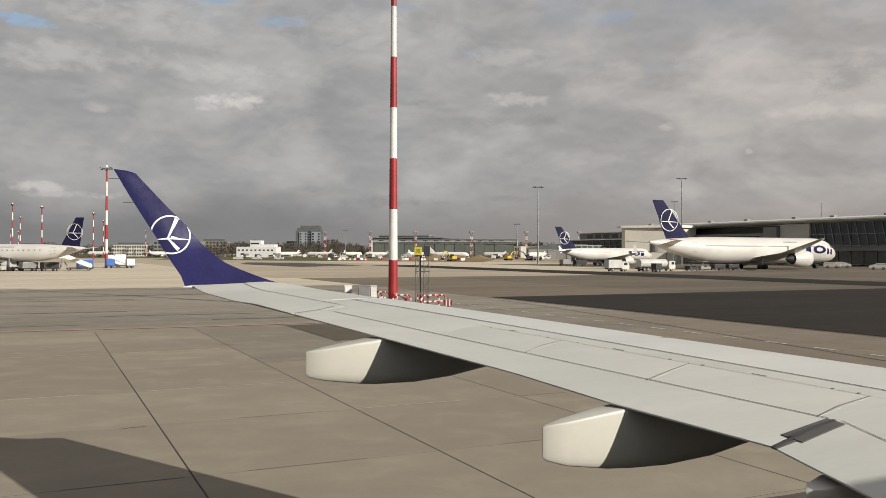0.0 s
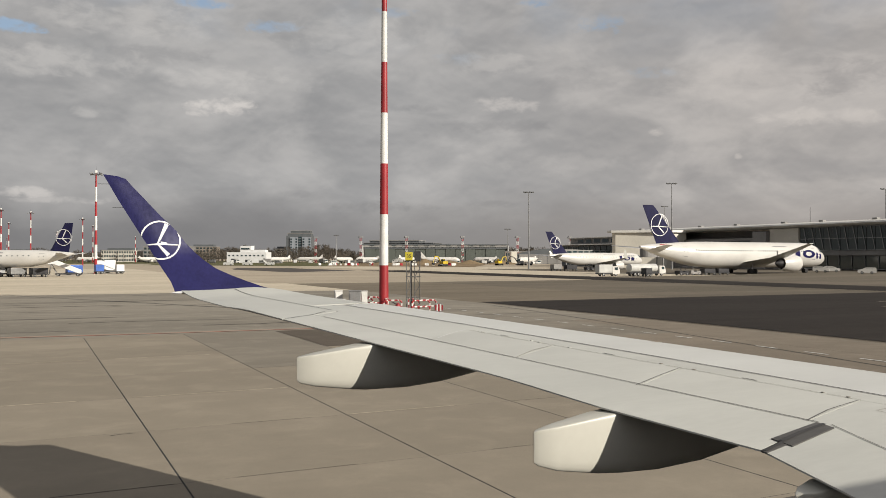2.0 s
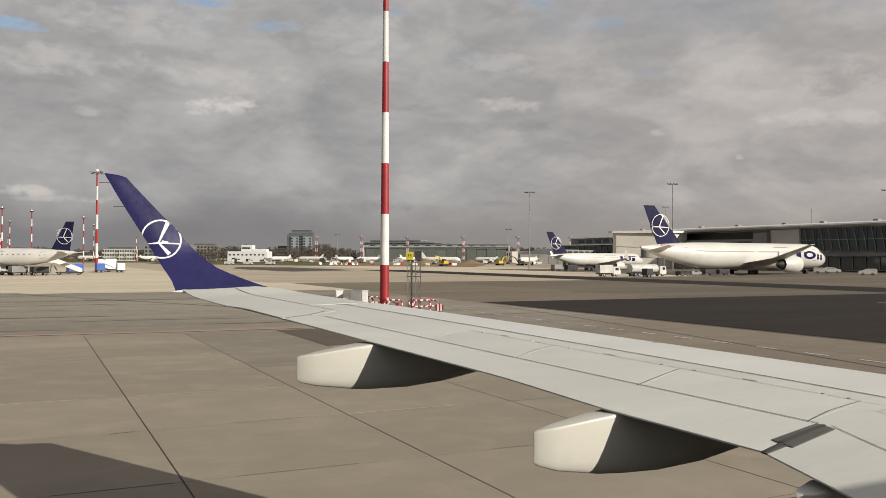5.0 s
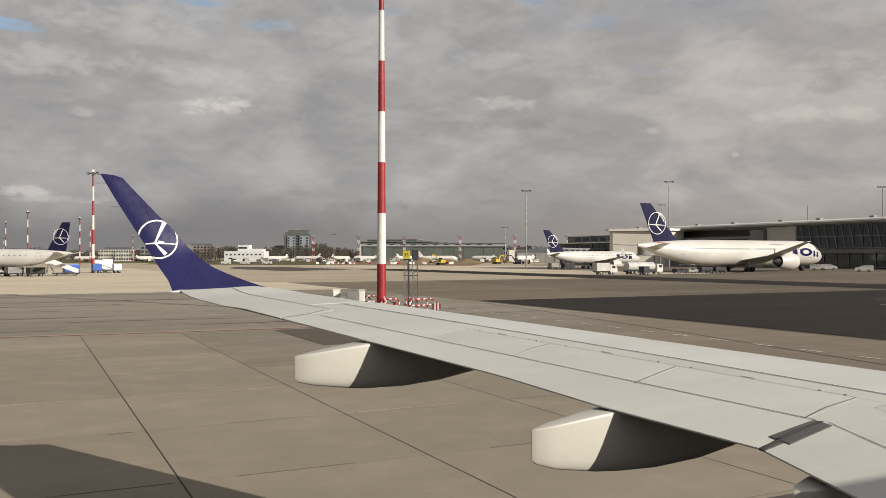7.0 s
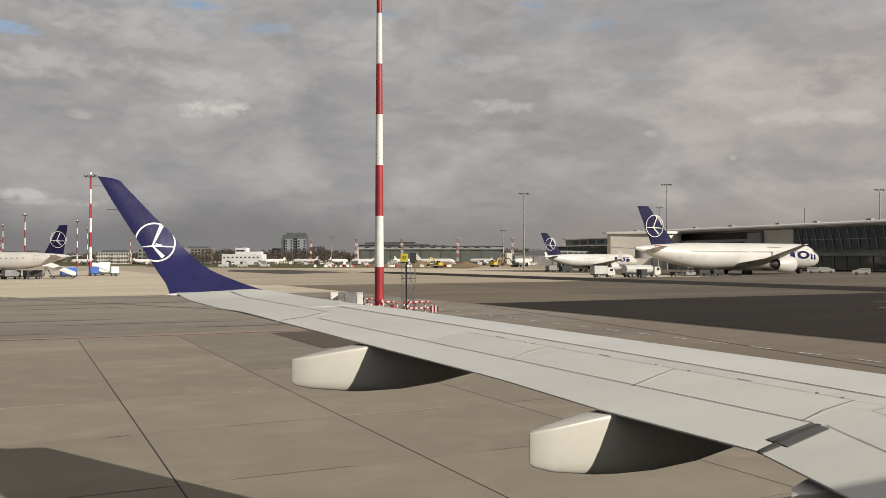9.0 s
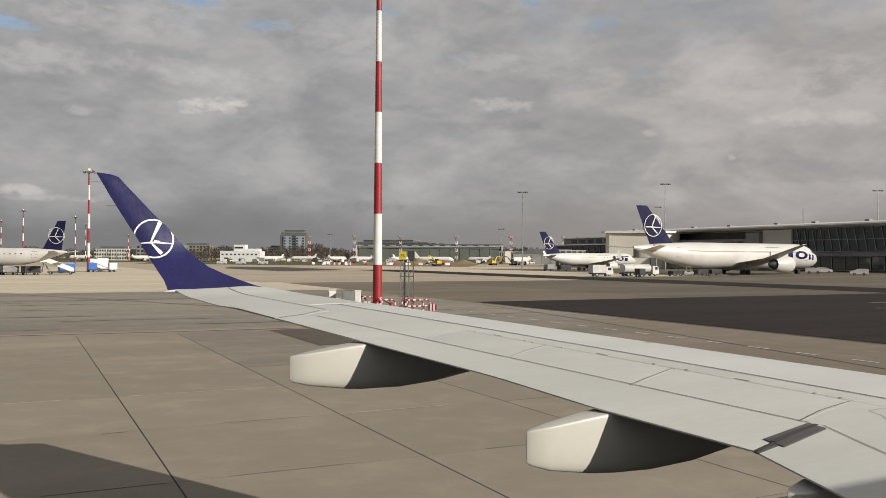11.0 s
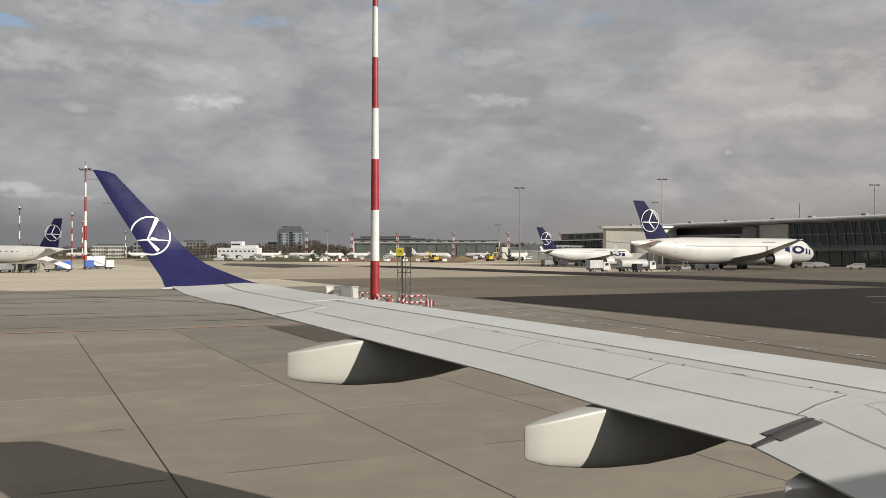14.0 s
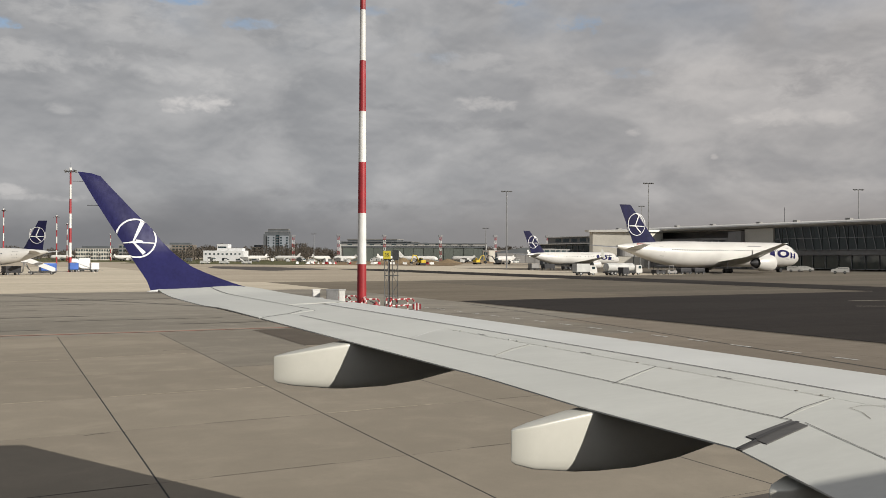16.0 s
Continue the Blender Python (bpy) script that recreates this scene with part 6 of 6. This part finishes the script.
def box_truck(m, label, cargo, L=7.0, H=3.4, cab="white", lift=0.0):
    t = thing("service_truck", m, label, "truck")
    solid("chassis", -L / 2, L / 2, -0.9, 0.9, 0.55, 0.85, "dark", t)
    solid("cargo_box", -L / 2, L / 2 - 2.1, -1.2, 1.2, 0.9 + lift, H + lift, cargo, t, 0.05)
    if lift:
        for x in (-L / 2 + 0.6, L / 2 - 2.7):
            bm = bmesh.new()
            for sy in (-0.9, 0.9):
                tube(bm, [(x, sy, 0.85), (x + 0.4, sy, 0.9 + lift)], 0.08, 6)
            part("lift_strut", bm, "steel", t)
    bm = bmesh.new()
    prof = [(L / 2 - 2.0, 0.55), (L / 2 - 0.05, 0.55), (L / 2, 0.9), (L / 2 - 0.05, 1.5), (L / 2 - 0.45, 2.45), (L / 2 - 2.0, 2.5)]
    loft(bm, [[(x, y, z) for x, z in prof] for y in (-1.1, 1.1)])
    c = part("cab", fixed(bm), cab, t)
    solid("side_window", L / 2 - 1.5, L / 2 - 0.6, -1.13, 1.13, 1.55, 2.2, "glass", c)
    bm = bmesh.new()
    loft(bm, [[(L / 2 - 0.05, y, 1.55), (L / 2 + 0.0, y, 1.55), (L / 2 - 0.36, y, 2.35), (L / 2 - 0.42, y, 2.35)] for y in (-0.95, 0.95)])
    part("windscreen", fixed(bm), "glass", c)
    wheels(t, (-L / 2 + 1.3, L / 2 - 1.1), (-0.95, 0.95), 0.45)


def van(m, label, material="white", L=4.9, H=1.95):
    t = thing("service_van", m, label, "van", "service vans")
    bm = bmesh.new()
    prof = [(-L / 2, 0.35), (L / 2 - 0.05, 0.35), (L / 2, 0.65), (L / 2 - 0.1, 0.95), (L / 2 - 0.9, 1.15), (L / 2 - 1.5, H - 0.08), (L / 2 - 1.9, H), (-L / 2 + 0.15, H), (-L / 2, H - 0.25)]
    loft(bm, [[(x, y, z) for x, z in prof] for y in (-0.88, 0.88)])
    b = part("body", fixed(bm), material, t)
    for x0, x1 in ((L / 2 - 2.5, L / 2 - 1.5), (L / 2 - 3.6, L / 2 - 2.6), (-L / 2 + 0.3, L / 2 - 3.7)):
        if x1 > x0:
            solid("side_window", x0, x1, -0.9, 0.9, 1.2, H - 0.25, "glass", b)
    wheels(t, (-L / 2 + 0.95, L / 2 - 0.95), (-0.78, 0.78), 0.33)


def air_stairs(m, label):
    """Mobile passenger steps on a chassis; the top lies at plus x."""
    t = thing("passenger_steps", m, label, "steps", "passenger steps")
    solid("chassis", -4.2, 2.0, -0.9, 0.9, 0.45, 0.75, "dark", t)
    for sy in (-0.85, 0.85):
        bm = bmesh.new()
        loft(bm, [[(-3.9, y, 0.5), (2.2, y, 3.0), (3.6, y, 3.0), (3.6, y, 4.1), (2.1, y, 4.1), (-3.9, y, 1.6)] for y in (sy - 0.04, sy + 0.04)])
        part("side_panel", fixed(bm), "mark", t, "white steps side panel")
    for k in range(14):
        x, z = -3.8 + 6.0 * k / 14, 0.55 + 2.45 * k / 14
        solid("step", x, x + 0.42, -0.8, 0.8, z, z + 0.06, "steel", t)
    solid("platform", 2.2, 3.6, -0.8, 0.8, 2.9, 3.0, "steel", t)
    bm = bmesh.new()
    for sy in (-0.7, 0.7):
        tube(bm, [(1.6, sy, 0.7), (2.8, sy, 2.9)], 0.07, 6)
        tube(bm, [(3.3, sy, 0.6), (3.0, sy, 2.9)], 0.07, 6)
    part("support", bm, "steel", t)
    wheels(t, (-3.2, 1.3), (-0.8, 0.8), 0.36)


def dolly(m, label, load, L=3.4, H=1.9):
    t = thing("baggage_dolly", m, label, "dolly", "baggage dollies")
    solid("bed", -L / 2, L / 2, -0.8, 0.8, 0.42, 0.54, "dark", t)
    bm = bmesh.new()
    box(bm, 0, 0, 0.56 + H / 2 - 0.2, L - 0.2, 1.5, H - 0.4, 0.06)
    part("container", fixed(bm), load, t)
    bm = bmesh.new()
    tube(bm, [(L / 2, 0, 0.45), (L / 2 + 0.9, 0, 0.35)], 0.04, 6)
    part("drawbar", bm, "steel", t)
    wheels(t, (-L / 2 + 0.5, L / 2 - 0.5), (-0.65, 0.65), 0.24, 0.16)


def tug(m, label, material):
    t = thing("baggage_tug", m, label, "tug", "baggage tugs")
    bm = bmesh.new()
    prof = [(-1.4, 0.3), (1.4, 0.3), (1.45, 0.8), (0.4, 0.95), (0.3, 0.75), (-0.6, 0.75), (-0.7, 1.0), (-1.4, 1.0)]
    loft(bm, [[(x, y, z) for x, z in prof] for y in (-0.7, 0.7)])
    part("body", fixed(bm), material, t)
    bm = bmesh.new()
    for x in (0.35, -0.75):
        for y in (-0.62, 0.62):
            tube(bm, [(x, y, 0.9), (x, y, 1.85)], 0.04, 6)
    box(bm, -0.2, 0, 1.9, 1.4, 1.4, 0.08, 0.02)
    part("canopy", fixed(bm), material, t)
    wheels(t, (-0.9, 0.9), (-0.6, 0.6), 0.3, 0.2)


def tanker(m, label):
    t = thing("fuel_truck", m, label, "truck")
    solid("chassis", -6, 6, -0.9, 0.9, 0.6, 0.95, "dark", t)
    bm = bmesh.new()
    lathe(bm, [(-5.9, 0.6), (-5.7, 1.1), (3.3, 1.1), (3.5, 0.6)], 20, "x", (0, 0, 2.05))
    part("tank", fixed(bm), "box", t, "pale grey fuel tank", True)
    bm = bmesh.new()
    prof = [(3.8, 0.6), (5.9, 0.6), (6.0, 1.2), (5.7, 2.6), (3.8, 2.7)]
    loft(bm, [[(x, y, z) for x, z in prof] for y in (-1.15, 1.15)])
    c = part("cab", fixed(bm), "white", t)
    solid("side_window", 4.6, 5.5, -1.18, 1.18, 1.7, 2.4, "glass", c)
    wheels(t, (-4.6, -3.4, 4.7), (-0.95, 0.95), 0.5, 0.3)


air_stairs(pose(12.4, 181.0, 0, 0, 0, 150), "white mobile passenger steps at the jet's front door")
air_stairs(pose(26.3, 181.0, 0, 0, 0, 172) @ Matrix.Scale(0.78, 4), "white mobile passenger steps at the jet's rear door")
dolly(pose(28.6, 193.0, 0, 0, 0, 15), "blue container dolly behind the passenger steps", "blue", 3.2, 1.9)
dolly(pose(34.3, 206.0, 0, 0, 0, 10), "blue container dolly at the mast foot", "blue", 2.0, 1.9)
air_stairs(pose(36.6, 212.0, 0, 0, 0, 190) @ Matrix.Scale(0.72, 4), "white mobile passenger steps parked behind the mast")
dolly(pose(38.6, 206.0, 0, 0, 0, 10), "small white loaded dolly beside the mast", "mark", 1.9, 1.9)
box_truck(pose(37.9, 216.0, 0, 0, 0, 10) @ Matrix.Scale(0.72, 4), "white box truck behind the mast", "mark", 5.6, 4.2)
van(pose(-45, 245, 0, 0, 0, 95), "small white van on the taxiway", "white", 4.6, 1.8)
dolly(pose(11.6, 184.4, 0, 0, 0, 150), "blue container dolly beside the passenger steps", "blue", 3.6, 1.6)
van(pose(4.6, 196.0, 0, 0, 0, 200), "white service van by the jet's nose")
tug(pose(3.4, 206.0, 0, 0, 0, 170), "pale baggage tug near the stand", "box")
tug(pose(13.0, 177.5, 0, 0, 0, 150), "white baggage tug under the parked jet", "box")
dolly(pose(21.8, 176.8, 0, 0, 0, 30), "dark loaded baggage dolly by the jet's hold", "dark", 3.2, 1.5)
dolly(pose(18.2, 178.0, 0, 0, 0, 30), "grey loaded baggage dolly by the jet's hold", "steel", 3.2, 1.5)
box_truck(pose(3.4, 236, 0, 0, 0, 165), "white box truck beyond the stand", "mark", 7.0, 2.8)
box_truck(pose(123.9, 140.0, 0, 0, 0, -8) @ Matrix.Scale(0.8, 4), "white catering truck near the jet's tail", "box", 5.8, 2.9)
tanker(pose(133.4, 140.0, 0, 0, 0, 4) @ Matrix.Scale(0.78, 4), "pale fuel tanker parked behind the wide-body jet")
tug(pose(143.3, 140.5, 0, 0, 0, 8), "dark baggage tug beside the wide-body jet", "dark")
dolly(pose(128.8, 134.0, 0, 0, 0, 4), "dark container dolly on the apron", "dark", 1.7, 1.5)
tug(pose(147.3, 141.4, 0, 0, 0, 4), "grey baggage tug by the wide-body jet", "wall_grey")
dolly(pose(151.6, 141.9, 0, 0, 0, 4), "dark loaded dolly under the wide-body jet", "dark", 3.4, 1.15)
dolly(pose(155.9, 142.3, 0, 0, 0, 4), "dark loaded dolly under the wide-body jet", "dark", 3.4, 1.15)
dolly(pose(158.1, 203.4, 0, 0, 0, 10), "dark loaded dolly behind the narrow-body jet", "dark", 4.2, 1.5)
dolly(pose(153.0, 203.0, 0, 0, 0, 14), "grey loaded dolly behind the narrow-body jet", "wall_grey", 3.4, 1.7)
tug(pose(164.8, 203.9, 0, 0, 0, 10), "dark baggage tug by the narrow-body jet", "dark")
dolly(pose(169.8, 204.5, 0, 0, 0, 10), "dark loaded dolly by the narrow-body jet", "dark", 3.2, 1.5)
for x, y, deg in ((202.6, 156.1, -52), (209.8, 158.8, -48), (192.3, 134.7, 128)):
    van(pose(x, y, 0, 0, 0, deg), "white service car parked before the terminal", "white", 3.9, 1.5)
for x, y, deg in ((104, 404, -26), (112, 400.5, -26), (90, 425, 150), (122, 399, 150)):
    van(pose(x, y, 0, 0, 0, deg), "pale car parked by the white service building", "box", 4.4, 1.5)
for x, y, deg in ((206, 108, 5), (211, 108.4, 5)):
    dolly(pose(x, y, 0, 0, 0, deg), "brown cargo dolly before the glass terminal", "brick", 3.6, 2.0)


lot = random.Random(14)
for k in range(34):
    f = k / 33
    x = 118 + 190 * f + lot.uniform(-4, 4)
    y = 585 - 150 * f + lot.uniform(-22, 22)
    if k % 4 == 0:
        box_truck(pose(x, y, 0, 0, 0, lot.uniform(0, 360)), "small pale service truck far across the field", lot.choice(("mark", "box", "wall_grey")), 6.5, 3.0)
    elif k % 4 == 2:
        dolly(pose(x, y, 0, 0, 0, lot.uniform(0, 360)), "loaded dolly far across the field", lot.choice(("mark", "box", "dark", "steel")), 4.2, 2.2)
    else:
        van(pose(x, y, 0, 0, 0, lot.uniform(0, 360)), "small pale van far across the field", lot.choice(("white", "box", "wall_grey")), 5.0, 2.0)


def striped_gate(x, y, deg):
    t = thing("striped_barrier", pose(x, y, 0, 0, 0, deg), "low red and white striped barrier board on posts", "barrier", "stand barriers")
    for zc in (0.55, 1.05):
        for k in range(7):
            solid("board", -2.0 + k * 0.57, -2.0 + (k + 1) * 0.57, -0.03, 0.03, zc - 0.16, zc + 0.16, "red" if k % 2 else "signal_white", t)
    for sx in (-1.8, 1.8):
        solid("post", sx - 0.05, sx + 0.05, -0.3, 0.3, 0, 1.25, "red", t)


striped_gate(3.4, 165.0, -20)
striped_gate(6.3, 164.4, -20)


# ---------------------------------------------------------------- works area before the hangar
def works():
    rng = random.Random(3)
    for k in range(60):
        f = k / 59
        if rng.random() < 0.3:
            continue
        x, y = 147 + 58 * f + rng.uniform(-0.5, 0.5), 403 - 37 * f + rng.uniform(-6, 6)
        bm = bmesh.new()
        prof = [(-0.45, 0), (0.45, 0), (0.40, 0.35), (0.16, 0.6), (0.14, 1.15), (-0.14, 1.15), (-0.16, 0.6), (-0.40, 0.35)]
        loft(bm, [[(xx, a, z) for xx, z in prof] for a in (-0.75, 0.75)])
        ob = part("traffic_barrier", fixed(bm), "signal_white" if k % 3 else "red")
        ob.matrix_world = pose(x, y, -0.03, 0, 0, rng.uniform(0, 180))
        tagged(ob, "white plastic traffic barrier by the works" if k % 3 else "red plastic traffic barrier by the works", "barrier", "works barriers")
    for x, y, r, h in ((224, 447, 7, 3.2), (236, 440, 9, 2.4), (246, 434, 8, 2.6), (213, 452, 8, 1.6), (262, 424, 9, 2.2), (204, 462, 9, 1.3)):
        bm = bmesh.new()
        rings = []
        for j in range(7):
            q = j / 6
            rings.append([(r * (1 - q * 0.97) * math.cos(2 * math.pi * k / 22) * 1.3 * (1 + 0.16 * noise.noise(Vector((math.cos(k), j * 0.7, x)))),
                           r * (1 - q * 0.97) * math.sin(2 * math.pi * k / 22) * (1 + 0.16 * noise.noise(Vector((k * 0.9, j * 0.5, y)))),
                           h * q ** 1.15 * (1 + 0.1 * noise.noise(Vector((k * 0.6, j, x))))) for k in range(22)])
        loft(bm, rings)
        ob = part("soil_mound", fixed(bm), "soil", None, "", True)
        ob.matrix_world = pose(x, y, -0.08)
        tagged(ob, "heap of dug sandy soil at the works", "soil mound", "soil mounds")


works()


def excavator(m, material, label):
    t = thing("excavator", m, label, "excavator", "excavators")
    for sy in (-1.1, 1.1):
        bm = bmesh.new()
        loft(bm, [[(-1.7, y, 0.15), (-1.4, y, 0), (1.4, y, 0), (1.7, y, 0.15), (1.8, y, 0.5), (1.5, y, 0.85), (-1.5, y, 0.85), (-1.8, y, 0.5)] for y in (sy - 0.25, sy + 0.25)])
        part("track", fixed(bm), "tyre", t)
    solid("house", -1.9, 1.0, -1.2, 1.2, 1.0, 2.2, material, t, 0.1)
    c = solid("cab", -0.1, 1.2, 0.1, 1.2, 2.2, 3.1, material, t, 0.1)
    solid("cab_window", 0.0, 1.22, 0.05, 1.22, 2.3, 2.95, "glass", c)
    bm = bmesh.new()
    tube(bm, [(0.9, -0.3, 1.6), (2.6, -0.3, 4.0), (4.6, -0.3, 4.3)], [0.28, 0.26, 0.2], 8)
    part("boom", bm, material, t)
    bm = bmesh.new()
    tube(bm, [(4.5, -0.3, 4.5), (5.8, -0.3, 1.6)], [0.2, 0.15], 8)
    part("stick", bm, material, t)
    bm = bmesh.new()
    loft(bm, [[(5.5, y, 1.6), (6.1, y, 1.5), (6.1, y, 0.8), (5.4, y, 0.6), (5.0, y, 1.0)] for y in (-0.8, 0.2)])
    part("bucket", fixed(bm), "dark", t)


excavator(pose(182, 336, 0, 0, 0, 200), "yellow", "yellow tracked excavator at the works")
excavator(pose(236, 362, 0, 0, 0, 160), "dark", "dark tracked excavator working near the pier")
excavator(pose(228, 368, 0, 0, 0, 20), "yellow", "yellow tracked excavator working near the pier")


# ---------------------------------------------------------------- concrete slabs near the wing
def slabs():
    bed = bpy.data.objects["joint_bed"]
    w, d, c = 4.322, 4.588, 0.003

    def slab_mesh(material):
        me = bpy.data.meshes.new("slab_" + material)
        vs, z0, z1 = [], 0.002, 0.022
        for z, e in ((z0, 0), (z1 - c, 0), (z1, c)):
            vs += [(e, e, z), (w - e, e, z), (w - e, d - e, z), (e, d - e, z)]
        fs = [(8, 9, 10, 11)]
        for b in (0, 4):
            for k in range(4):
                fs.append((b + k, b + (k + 1) % 4, b + 4 + (k + 1) % 4, b + 4 + k))
        me.from_pydata(vs, [], fs)
        me.materials.append(M[material])
        return me

    kinds = {k: slab_mesh(k) for k in ("slab", "slab_dark", "slab_grey", "slab_pale", "slab_tan", "slab_ochre", "slab_worn", "slab_brown")}
    special = {(1, 1): "slab_tan", (2, 1): "slab_tan", (1, 7): "slab_ochre", (2, 7): "slab_ochre", (0, 6): "slab_pale", (0, 7): "slab_pale",
               (6, 5): "slab_worn", (6, 6): "slab_worn", (6, 7): "slab_worn", (9, 2): "slab_ochre", (10, 6): "slab_worn", (10, 7): "slab_worn", (7, 5): "slab_worn"}
    for j in range(8):
        for i in range(12):
            if (i, j) in special:
                k = special[i, j]
            elif i < 2 and j < 4:
                k = "slab"
            elif i < 4:
                k = "slab_dark"
            elif i < 8:
                k = "slab_grey"
            else:
                k = "slab_brown"
            ob = new("slab", kinds[k])
            ob.parent = bed
            ob.location = (0.6 + 4.35 * i + 0.014, 5 + 4.6 * j + 0.006, -0.022)


slabs()


def crack(x, y, a, length, seed):
    """A wandering open crack in a slab."""
    rng = random.Random(seed)
    pts = [(x, y)]
    for _ in range(9):
        a += rng.uniform(-0.35, 0.35)
        px, py = pts[-1]
        pts.append((px + math.cos(a) * length / 9, py + math.sin(a) * length / 9))
    marking("crack", pts, 0.03, "joint", "dark wandering crack in a concrete slab", 0.003, "slab cracks")


for args in ((3.9, 18.65, 0.55, 1.25, 1), (2.88, 15.0, 1.62, 0.85, 30), (11.5, 22.6, 0.9, 2.6, 5), (21.6, 18.6, 0.02, 0.5, 6), (25.6, 34.0, 0.1, 1.8, 8)):
    crack(*args)
